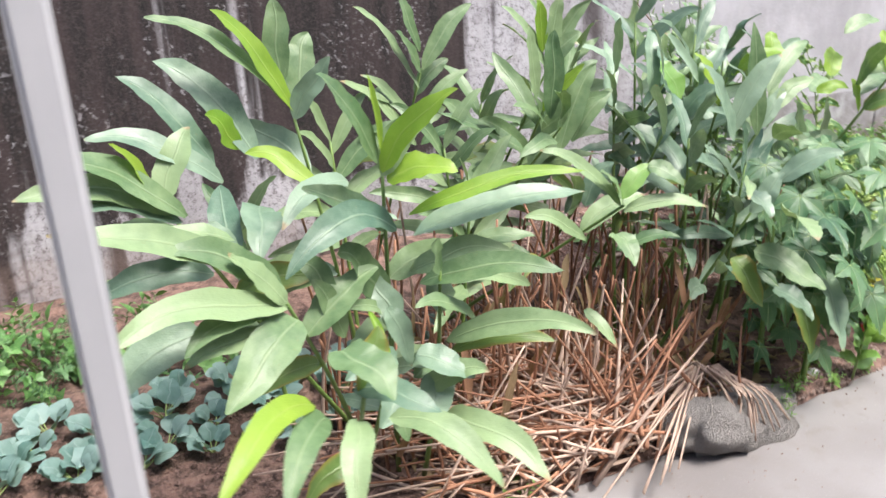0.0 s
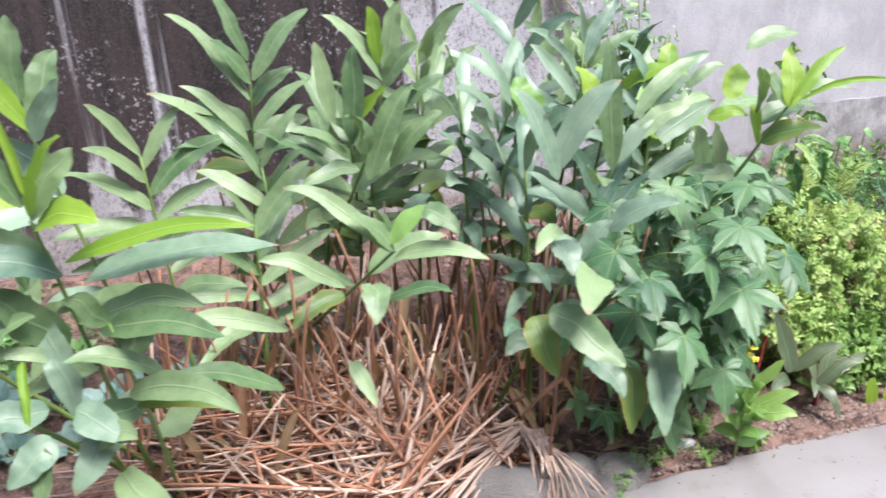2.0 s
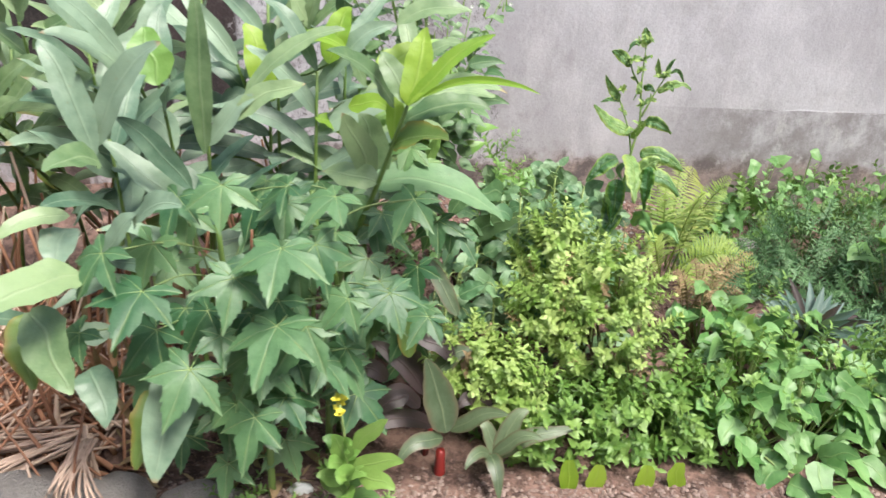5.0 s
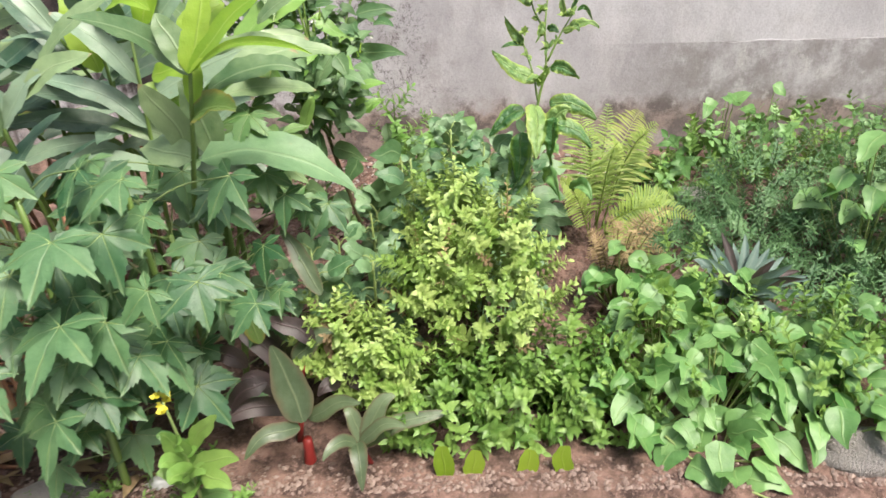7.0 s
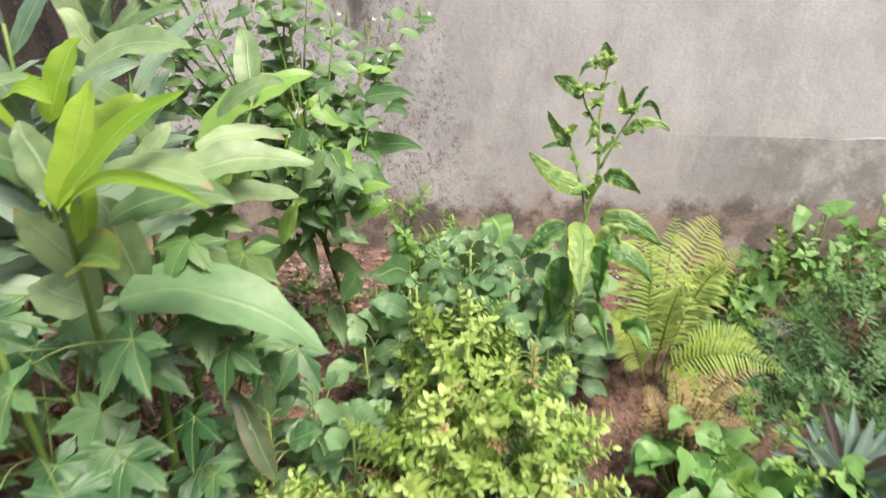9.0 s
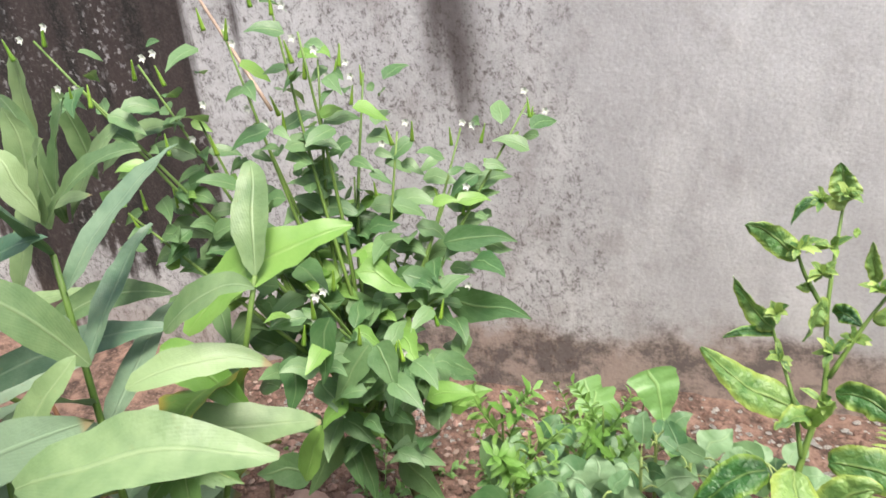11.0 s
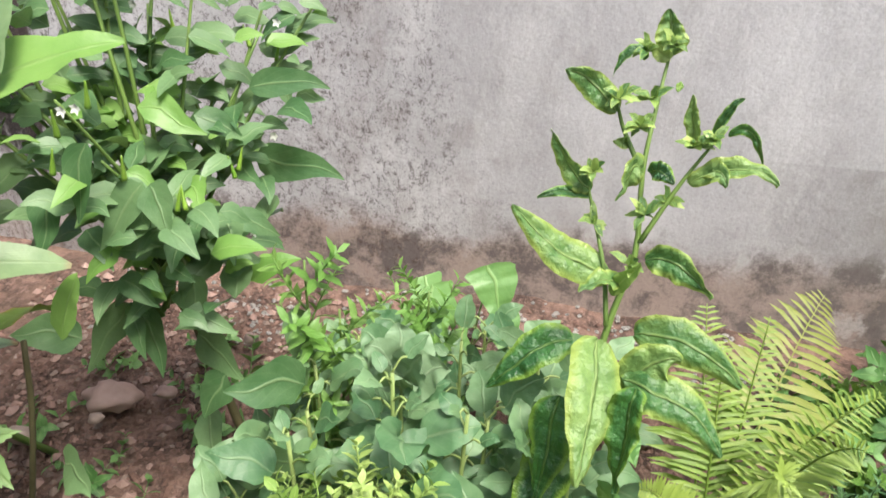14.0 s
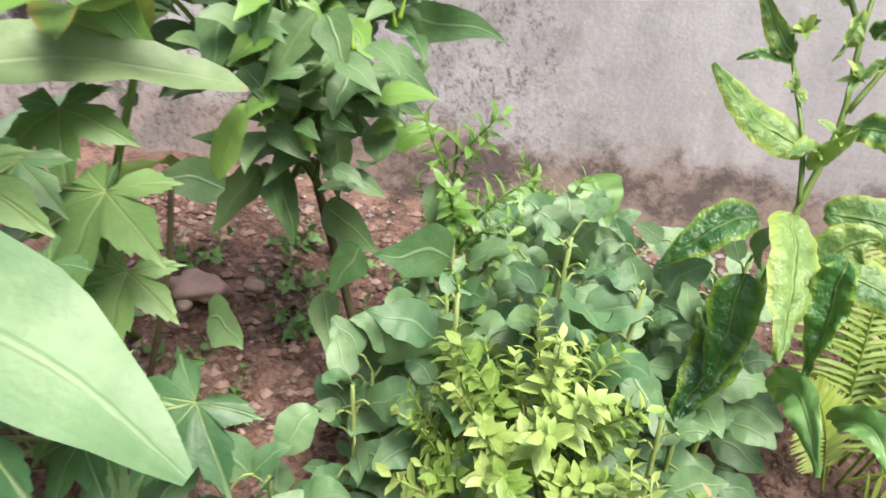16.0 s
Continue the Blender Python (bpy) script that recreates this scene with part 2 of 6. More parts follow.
def wall_material():
    """Old render: pale grey, with black mould running down one stretch, a damp foot and a lichen-mottled lower part."""
    n = Nodes("stained_render")
    pos = n.coords()
    sep = n.add("SeparateXYZ", Vector=pos)
    x, z = sep.outputs[0], sep.outputs[2]
    cloud = n.noise(pos, 1.7, 6.0, 0.6)
    grain = n.noise(pos, 60.0, 5.0, 0.65)
    base = n.mix(n.ramp(cloud, 0.3, 0.7), (0.365, 0.35, 0.369), (0.535, 0.522, 0.552))
    mottle = n.calc("MULTIPLY", n.ramp(n.noise(pos, 7.0, 6.0, 0.7), 0.48, 0.7, 0.0, 0.6), n.ramp(x, 3.4, 4.2, 1.0, 0.4))
    base = n.mix(mottle, base, (0.27, 0.24, 0.24))
    brushed = n.noise(n.stretch(pos, 7.0, 1.0, 2.4), 1.0, 7.0, 0.7)
    base = n.mix(n.ramp(brushed, 0.45, 0.7, 0.0, 0.4), base, (0.62, 0.6, 0.62))
    wide = n.noise(n.stretch(pos, 5.2, 1.0, 0.22), 1.0, 3.0, 0.5)
    thin = n.noise(n.stretch(pos, 17.0, 1.0, 0.8), 1.0, 4.0, 0.6)
    run = n.calc("ADD", n.calc("MULTIPLY", wide, 0.72), n.calc("MULTIPLY", thin, 0.3))
    reach = n.calc("ADD", n.ramp(n.calc("ADD", x, n.calc("MULTIPLY", cloud, 0.5)), 2.35, 3.4, 0.175, -0.17), n.ramp(x, 1.0, 1.9, 0.05, 0.0))
    low = n.ramp(n.calc("ADD", z, n.calc("MULTIPLY", n.noise(pos, 5.0, 5.0, 0.7), 0.55)), 0.66, 1.08, -0.2, 0.0)
    low = n.calc("MULTIPLY", low, n.ramp(x, 2.2, 3.2, 1.0, 0.5))
    dark = n.ramp(n.calc("ADD", n.calc("ADD", run, reach), low), 0.53, 0.62)
    speck = n.ramp(n.noise(pos, 42.0, 4.0, 0.7), 0.55, 0.62)
    speck = n.calc("MULTIPLY", speck, n.ramp(n.noise(pos, 3.5, 4.0, 0.65), 0.47, 0.6))
    dark = n.calc("MULTIPLY", dark, n.calc("SUBTRACT", 1.0, n.calc("MULTIPLY", speck, 0.62)))
    mould = n.mix(n.ramp(n.noise(n.stretch(pos, 14.0, 1.0, 1.5), 1.0, 4.0), 0.35, 0.65), (0.007, 0.005, 0.005), (0.034, 0.022, 0.022))
    col = n.mix(dark, base, mould)
    # peppering of mould on the stretch beside the black one
    pepper = n.ramp(n.noise(n.stretch(pos, 1.2, 1.0, 0.9), 54.0, 9.0, 0.88), 0.5, 0.59)
    patch = n.ramp(n.calc("ADD", n.noise(n.stretch(pos, 4.0, 1.0, 2.2), 1.0, 6.0, 0.7), n.ramp(x, 3.15, 3.85, 0.22, -0.16)), 0.44, 0.69)
    patch = n.calc("MULTIPLY", patch, n.ramp(x, 3.6, 4.2, 1.0, 0.16))
    col = n.mix(n.calc("MULTIPLY", n.calc("MULTIPLY", pepper, patch), 0.82), col, (0.06, 0.045, 0.042))
    # one black run from the coping
    drip = n.calc("MULTIPLY", n.ramp(x, 3.06, 3.13), n.ramp(x, 3.17, 3.27, 1.0, 0.0))
    drip = n.calc("MULTIPLY", drip, n.ramp(n.calc("ADD", z, n.calc("MULTIPLY", thin, 0.5)), 1.2, 1.5))
    col = n.mix(n.calc("MULTIPLY", drip, 0.85), col, (0.03, 0.018, 0.018))
    # damp brown foot
    foot = n.ramp(n.calc("ADD", z, n.calc("MULTIPLY", n.noise(pos, 4.0, 8.0, 0.72), 0.42)), 0.58, 0.68, 1.0, 0.0)
    foot = n.calc("MULTIPLY", foot, n.ramp(x, 2.0, 3.0, 0.35, 0.85))
    wet = n.mix(n.ramp(n.noise(pos, 8.0, 7.0, 0.78), 0.4, 0.56), (0.062, 0.038, 0.031), (0.29, 0.212, 0.182))
    col = n.mix(foot, col, wet)
    lower = n.calc("MULTIPLY", n.ramp(z, 0.668, 0.672, 1.0, 0.0), n.ramp(x, 4.1, 4.7))
    blot = n.ramp(n.noise(pos, 6.0, 7.0, 0.72), 0.36, 0.62, 0.12, 0.75)
    col = n.mix(n.calc("MULTIPLY", lower, blot), col, (0.17, 0.15, 0.145))
    bloom = n.calc("MULTIPLY", lower, n.ramp(n.noise(pos, 9.0, 6.0, 0.7), 0.56, 0.66))
    col = n.mix(n.calc("MULTIPLY", bloom, 0.5), col, (0.52, 0.5, 0.5))
    col = n.mix(n.ramp(n.noise(pos, 130.0, 5.0, 0.75), 0.42, 0.68, 0.0, 0.2), col, (0.13, 0.11, 0.11))
    height = n.calc("ADD", n.calc("MULTIPLY", grain, 1.0), n.calc("MULTIPLY", n.noise(pos, 14.0, 4.0), 1.5))
    return n.finish(col, 0.9, n.bump(height, 0.4, 0.004))


def soil_material():
    n = Nodes("reddish_soil")
    pos = n.coords()
    big, mid, fine = n.noise(pos, 2.2, 4.0), n.noise(pos, 16.0, 5.0, 0.7), n.noise(pos, 90.0, 4.0, 0.7)
    col = n.mix(n.ramp(mid, 0.34, 0.66), (0.034, 0.019, 0.015), (0.21, 0.128, 0.102))
    col = n.mix(n.ramp(fine, 0.52, 0.64, 0.0, 0.6), col, (0.25, 0.165, 0.14))
    col = n.mix(n.ramp(big, 0.5, 0.7, 0.0, 0.5), col, (0.079, 0.05, 0.036))
    height = n.calc("ADD", mid, n.calc("MULTIPLY", fine, 0.6))
    return n.finish(col, 0.95, n.bump(height, 0.9, 0.012))


def concrete_material():
    n = Nodes("path_concrete")
    pos = n.coords()
    big, mid, fine = n.noise(pos, 1.3, 5.0), n.noise(pos, 9.0, 5.0, 0.65), n.noise(pos, 120.0, 4.0, 0.7)
    col = n.mix(n.ramp(big, 0.35, 0.68), (0.205, 0.188, 0.185), (0.278, 0.266, 0.266))
    col = n.mix(n.ramp(mid, 0.52, 0.7, 0.0, 0.5), col, (0.194, 0.173, 0.162))
    col = n.mix(n.ramp(fine, 0.6, 0.72, 0.0, 0.35), col, (0.475, 0.461, 0.454))
    return n.finish(col, n.ramp(big, 0.3, 0.7, 0.55, 0.85), n.bump(n.calc("ADD", fine, mid), 0.35, 0.003))


wall_mat, soil_mat, concrete_mat = wall_material(), soil_material(), concrete_material()


# ---- building blocks ----
rng = random.Random(7)


def V(*c):
    return Vector(c)


def mesh_object(name, verts, faces, mat, parent=None, uvs=None, label="", smooth=True):
    me = bpy.data.meshes.new(name)
    me.from_pydata([tuple(v) for v in verts], [], faces)
    mats = mat if isinstance(mat, (list, tuple)) else [mat]
    for m in mats:
        me.materials.append(m)
    if uvs is not None:
        layer = me.uv_layers.new(name="uv")
        layer.data.foreach_set("uv", [c for loop in me.loops for c in uvs[loop.vertex_index]])
    if smooth:
        me.polygons.foreach_set("use_smooth", [True] * len(me.polygons))
    me.update()
    ob = new(name, me)
    if parent:
        ob.parent = parent
    if label:
        ob["label"] = label
    return ob


def share(name, source, parent, m):
    """Another piece on the mesh of source."""
    ob = new(name, source.data if isinstance(source, bpy.types.Object) else source)
    ob.parent = parent
    ob.matrix_local = m
    return ob


def thing(name, at, label, category, group=""):
    ob = new(name)
    ob.empty_display_size = 0.05
    ob.location = at
    return tagged(ob, label, category, group)


class Geo:
    """Collects vertices, faces and leaf coordinates of one mesh."""

    def __init__(self):
        self.verts, self.faces, self.uvs = [], [], []

    def tube(self, points, r0, r1, sides=6, power=1.0):
        start, n = len(self.verts), len(points)
        for i, p in enumerate(points):
            d = (points[min(i + 1, n - 1)] - points[max(i - 1, 0)]).normalized()
            a = d.orthogonal().normalized()
            b = d.cross(a)
            r = r0 + (r1 - r0) * (i / (n - 1)) ** power
            for k in range(sides):
                t = 2 * math.pi * k / sides
                self.verts.append(p + a * (r * math.cos(t)) + b * (r * math.sin(t)))
                self.uvs.append((i / (n - 1), k / sides))
        for i in range(n - 1):
            for k in range(sides):
                k2 = (k + 1) % sides
                self.faces.append((start + i * sides + k, start + i * sides + k2, start + (i + 1) * sides + k2, start + (i + 1) * sides + k))
        self.faces.append(tuple(start + k for k in reversed(range(sides))))
        self.faces.append(tuple(start + (n - 1) * sides + k for k in range(sides)))
        return self

    def blade(self, points, width, up, outline, fold=0.25, wave=0.0, twist=0.0, across=4):
        """A leaf along points: outline(s) gives its half width, fold its V, wave its ruffled margin."""
        start, n = len(self.verts), len(points)
        phase = rng.random() * 6.3
        for i, p in enumerate(points):
            s = i / (n - 1)
            d = (points[min(i + 1, n - 1)] - points[max(i - 1, 0)]).normalized()
            side = d.cross(up)
            side = side.normalized() if side.length > 1e-4 else d.orthogonal().normalized()
            nor = side.cross(d).normalized()
            if twist:
                q = Matrix.Rotation(twist * s, 3, d)
                side, nor = q @ side, q @ nor
            p = p + side * (width * 0.2 * noise.noise(V(s * 2.2, phase * 3, 9)) * min(1, s * 3))
            worn = [1 + 0.12 * noise.noise(V(s * 5.5, phase * 7, e)) + 0.05 * noise.noise(V(s * 19, phase * 7, e)) for e in (0, 3)]
            for k in range(across + 1):
                w = 2 * k / across - 1
                half = width * outline(s) * worn[w > 0]
                lift = fold * abs(w) * half + wave * width * abs(w) * (0.7 * math.sin(phase + s * 13 + (2 if w > 0 else 0)) + 0.5 * math.sin(phase * 2 + s * 29 + (1 if w > 0 else 0)))
                self.verts.append(p + side * (w * half) + nor * lift)
                self.uvs.append((s, 0.5 + 0.5 * w))
        c = across + 1
        for i in range(n - 1):
            for k in range(across):
                self.faces.append((start + i * c + k, start + (i + 1) * c + k, start + (i + 1) * c + k + 1, start + i * c + k + 1))
        return self

    def made(self, name, mat, parent=None, label="", smooth=True):
        return mesh_object(name, self.verts, self.faces, mat, parent, self.uvs, label, smooth)


def lance(s):
    return max(0.02, 0.47 * math.sin(math.pi * min(1, s ** 0.78 * 0.985 + 0.012)) ** 0.68)


def oval(s):
    return max(0.02, 0.5 * math.sin(math.pi * min(1.0, s ** 0.72 * 0.97 + 0.02)) ** 0.7)


def ovate(s):
    return max(0.015, 0.5 * (math.sin(math.pi * min(1, s ** 0.6 * 0.985 + 0.01))) ** 0.95)


def heart(s):
    return max(0.015, 0.5 * min(1, (s * 9 + 0.1)) ** 0.5 * (1 - s ** 1.7) ** 0.75)


def strap(s):
    return max(0.02, 0.5 * min(1, 0.45 + s * 4) * min(1, (1 - s) * 2.6 + 0.02) ** 0.8)


def arc(b, t, sag, steps=8):
    """A curve from b to t that rises or sags on the way."""
    return [b.lerp(t, i / steps) + V(0, 0, 1) * (sag * 4 * (i / steps) * (1 - i / steps)) for i in range(steps + 1)]


def leaf(parent, b, t, width, mat, outline=lance, sag=None, fold=0.22, wave=0.06, twist=0.0, up=None, name="leaf", label="", across=4, steps=14):
    """One leaf under its plant, from its base b to its tip t, in metres of the world."""
    b, t = Vector(b) - parent.location, Vector(t) - parent.location
    length = (t - b).length
    sag = length * 0.12 if sag is None else sag
    up = up or V(rng.uniform(-0.2, 0.2), -0.7 + rng.uniform(-0.3, 0.2), 0.85)
    return Geo().blade(arc(b, t, sag, steps), width, up, outline, fold, wave, twist, across).made(name, mat, parent, label)


def stem(parent, points, r0, r1, mat, name="stem", sides=6, label=""):
    pts = [Vector(p) - parent.location for p in points]
    fine = []
    for i in range(len(pts) - 1):
        for k in range(4):
            fine.append(pts[i].lerp(pts[i + 1], k / 4))
    fine.append(pts[-1])
    for _ in range(2):
        fine = [fine[0]] + [(fine[i - 1] + fine[i] * 2 + fine[i + 1]) / 4 for i in range(1, len(fine) - 1)] + [fine[-1]]
    return Geo().tube(fine, r0, r1, sides).made(name, mat, parent, label)


def soil_height(x, y):
    """The bed rises a little from the path to the wall."""
    s = min(1, max(0, (y - 1.62) / 1.7))
    z = 0.02 + 0.2 * s ** 1.2
    k = min(1, max(0, (y - 1.6) / 0.15))
    return z + k * (0.03 * noise.noise(V(x * 2.3, y * 2.3, 0)) + 0.014 * noise.noise(V(x * 9, y * 9, 3)) + 0.007 * noise.noise(V(x * 27, y * 27, 5)))


def on_soil(x, y, sink=0.01):
    return V(x, y, (soil_height(x, y) if y > 1.6 else 0.0) - sink)


# ---- setting ----
def slab(name, lo, hi, mat, kind="structure", label="", category="", bevel=0.0):
    bm = bmesh.new()
    bmesh.ops.create_cube(bm, size=1)
    for v in bm.verts:
        v.co = V(*[(l + h) / 2 + c * (h - l) for l, h, c in zip(lo, hi, v.co)])
    if bevel:
        bmesh.ops.bevel(bm, geom=bm.edges[:], offset=bevel, segments=2, affect="EDGES")
    me = bpy.data.meshes.new(name)
    bm.to_mesh(me)
    bm.free()
    me.materials.append(mat)
    return tagged(new(name, me), label, category, kind=kind)


WALL_Y = 3.36
slab("wall_north", (-8, WALL_Y, -0.2), (5.555, WALL_Y + 0.2, 2.7), wall_mat, label="old rendered garden wall with black mould streaks", category="wall")
slab("wall_east", (5.567, WALL_Y - 0.003, -0.2), (11, WALL_Y + 0.2, 2.7), wall_mat, label="grey rendered wall stretch beyond a joint", category="wall")
slab("wall_joint", (5.545, WALL_Y + 0.03, -0.2), (5.577, WALL_Y + 0.15, 2.69), soil_mat, label="dark open joint between wall stretches", category="joint")

# unseen plain walls added behind the walk and at both ends, blocking low sky
slab("wall_south", (-3.0, -2.45, -0.2), (9.2, -2.25, 4.2), plain_wall, label="unseen plain grey wall added behind the path to block low sky", category="wall")
slab("wall_west", (-2.8, -2.245, -0.2), (-2.6, WALL_Y - 0.006, 2.6), plain_wall, label="unseen plain grey wall added to block low side light", category="wall")
slab("wall_end", (8.8, -2.245, -0.2), (9.0, WALL_Y - 0.006, 2.6), plain_wall, label="unseen plain grey wall added to block low side light", category="wall")

# lower coat of plaster, with a broken upper lip
lip_v, lip_f = [], []
for i in range(121):
    px = 4.28 + i * (5.55 - 4.28) / 120
    top = 0.67 + 0.008 * noise.noise(V(px * 7, 0, 0)) + 0.004 * noise.noise(V(px * 40, 0, 0))
    out = 0.0045 * min(1, i / 60) - 0.003
    lip_v += [V(px, WALL_Y - out - 0.0012, -0.1), V(px, WALL_Y - out - 0.0012, top), V(px, WALL_Y + 0.01, top)]
for i in range(120):
    for k in (0, 1):
        lip_f.append((i * 3 + k, (i + 1) * 3 + k, (i + 1) * 3 + k + 1, i * 3 + k + 1))
tagged(mesh_object("wall_plinth", lip_v, lip_f, wall_mat, smooth=False), "lower coat of grey render on the wall", "plinth", kind="structure")

# the bed
nx, ny = 420, 64
bed_v = []
for i in range(nx + 1):
    for j in range(ny + 1):
        bx, by = -2.5 + 9.5 * i / nx, 1.5 + 1.9 * j / ny
        edge = 0.0 if j else -0.06
        bed_v.append(V(bx, by, soil_height(bx, by) + edge - (0.03 if by < 1.58 else 0)))
bed_f = [(i * (ny + 1) + j, (i + 1) * (ny + 1) + j, (i + 1) * (ny + 1) + j + 1, i * (ny + 1) + j + 1) for i in range(nx) for j in range(ny)]
tagged(mesh_object("garden_bed", bed_v, bed_f, soil_mat), "reddish crumbly soil of the garden bed", "soil", kind="structure")
slab("ground", (-300, -300, -0.5), (300, 300, -0.055), soil_mat, label="bare earth around the garden", category="ground")

# concrete path with an uneven edge along the bed
path_v, path_f = [], []
for i in range(241):
    px = -2.58 + 11.36 * i / 240
    edge = 1.585 + 0.03 * noise.noise(V(px * 1.7, 1, 0)) + 0.018 * noise.noise(V(px * 8, 2, 0)) + (0.06 if px > 3.9 else 0) - (0.0 if px > 3 else 0.03)
    path_v += [V(px, -2.2, 0), V(px, 0.5, 0.0), V(px, edge - 0.02, 0.0), V(px, edge, -0.012), V(px, edge + 0.004, -0.1)]
for i in range(240):
    for k in range(4):
        path_f.append((i * 5 + k, (i + 1) * 5 + k, (i + 1) * 5 + k + 1, i * 5 + k + 1))
tagged(mesh_object("path", path_v, path_f, concrete_mat), "worn grey concrete garden path", "path", kind="structure")


# ---- steel post beside the path ----
post = thing("metal_post", (0.641, 0.81, 0), "grey painted square steel post on the path", "post")
bm = bmesh.new()
bmesh.ops.create_cube(bm, size=1)
for v in bm.verts:
    v.co = V(v.co.x * 0.038, v.co.y * 0.038, (v.co.z + 0.5) * 2.3)
bmesh.ops.bevel(bm, geom=[e for e in bm.edges if abs(e.verts[0].co.z - e.verts[1].co.z) > 1], offset=0.006, segments=3, affect="EDGES")
me = bpy.data.meshes.new("tube")
bm.to_mesh(me)
me.materials.append(steel_mat)
new("tube", me).parent = post
bm.free()
slab_ob = slab("base_plate", (-0.06, -0.06, 0.0), (0.06, 0.06, 0.006), steel_mat, kind="", bevel=0.002)
slab_ob.parent = post


# ---- ginger stems ----
def ginger(base, crown, turn, count, length, mat, young=1, first=0.4, group="ginger stems", label="tall ginger stem with long pointed green leaves", width=0.058):
    """A leafy stem from its foot to its crown; leaves stand in two ranks, turn degrees round."""
    base, crown = Vector(base), Vector(crown)
    plant = thing("ginger_plant", base, label, "ginger plant", group)
    mid = base.lerp(crown, 0.5) + V(rng.uniform(-0.02, 0.02), rng.uniform(-0.02, 0.02), 0)
    stem(plant, [base, mid, crown], 0.0085, 0.004, stem_mat)
    for k in range(count):
        s = first + (1 - first) * k / max(1, count - 1)
        p = base.lerp(mid, s * 2) if s < 0.5 else mid.lerp(crown, s * 2 - 1)
        a = radians(turn + (180 if k % 2 else 0) + rng.uniform(-28, 28))
        rise = -0.35 + 1.35 * ((s - first) / (1 - first)) ** 1.4 + rng.uniform(-0.18, 0.18)
        d = (V(math.cos(a), math.sin(a), rise) + (crown - base).normalized() * 0.25).normalized()
        ln = length * (0.75 + 0.4 * math.sin(math.pi * (0.15 + 0.75 * (s - first) / (1 - first)))) * rng.uniform(0.85, 1.12)
        m = young_mat if k >= count - young else mat
        if m is young_mat:
            ln *= 0.75
        if k < 2 and rng.random() < 0.3:
            m = old_mat
        leaf(plant, p, p + d * ln, width * rng.uniform(1.05, 1.4) * ln / length, m, lance, ln * rng.uniform(0.04, 0.16), rng.uniform(0.1, 0.35), 0.06, rng.uniform(-0.7, 0.7))
    return plant


# front clump
g = ginger((1.33, 1.83, 0.03), (1.23, 1.54, 1.00), 20, 5, 0.2, ginger_mat, 0, first=0.45)
leaf(g, (1.23, 1.54, 1.01), (1.35, 1.40, 1.19), 0.068, young_mat, fold=0.15)
leaf(g, (1.24, 1.54, 0.99), (1.37, 1.45, 1.01), 0.084, young_mat, oval)
leaf(g, (1.28, 1.52, 0.91), (1.67, 1.40, 0.98), 0.046, young_mat, sag=0.03)
leaf(g, (1.22, 1.54, 1.03), (1.09, 1.50, 1.23), 0.062, ginger_mat)
leaf(g, (1.23, 1.54, 1.05), (1.21, 1.54, 1.22), 0.020, young_mat, fold=0.8)
leaf(g, (1.26, 1.55, 0.87), (0.97, 1.42, 0.85), 0.079, ginger_blue, sag=0.07)
leaf(g, (1.30, 1.55, 0.85), (1.71, 1.45, 0.91), 0.079, ginger_blue, sag=0.03)
leaf(g, (1.31, 1.55, 0.73), (1.58, 1.35, 0.77), 0.073, ginger_mat, sag=0.03)
leaf(g, (1.30, 1.58, 0.75), (1.54, 1.50, 0.78), 0.068, ginger_mat)
leaf(g, (1.23, 1.58, 0.69), (1.10, 1.50, 0.86), 0.084, ginger_mat, oval)
leaf(g, (1.27, 1.55, 0.64), (1.08, 1.50, 0.73), 0.035, ginger_mat)

g = ginger((1.38, 1.76, 0.03), (1.34, 1.50, 0.77), 60, 4, 0.16, ginger_mat, 0, first=0.5)
leaf(g, (1.35, 1.50, 0.59), (1.60, 1.25, 0.65), 0.068, ginger_mat, sag=0.04)
leaf(g, (1.36, 1.50, 0.56), (1.58, 1.38, 0.58), 0.056, old_mat)
leaf(g, (1.27, 1.45, 0.51), (1.38, 1.35, 0.57), 0.062, ginger_mat, oval)
leaf(g, (1.31, 1.45, 0.43), (1.45, 1.20, 0.35), 0.084, ginger_mat)
leaf(g, (1.16, 1.50, 0.71), (1.17, 1.40, 0.59), 0.022, young_mat, fold=0.7)

# lower leaves at the front of the clump
g = ginger((1.16, 1.72, 0.02), (1.02, 1.15, 0.71), 200, 2, 0.14, ginger_blue, 0, first=0.6, label="low ginger shoot with broad drooping leaves")
leaf(g, (0.99, 1.17, 0.80), (1.04, 1.05, 0.75), 0.087, ginger_mat, oval)
leaf(g, (1.01, 1.17, 0.72), (1.12, 1.05, 0.70), 0.062, ginger_blue, oval)
leaf(g, (0.92, 1.10, 0.75), (0.73, 0.90, 0.75), 0.051, young_mat, sag=0.05)
leaf(g, (0.94, 1.10, 0.72), (0.82, 0.92, 0.70), 0.056, ginger_mat, sag=0.04)
leaf(g, (0.99, 1.10, 0.70), (0.93, 0.96, 0.61), 0.056, ginger_mat, sag=0.03)
leaf(g, (1.08, 1.19, 0.63), (1.22, 1.01, 0.54), 0.066, ginger_mat, sag=0.04)

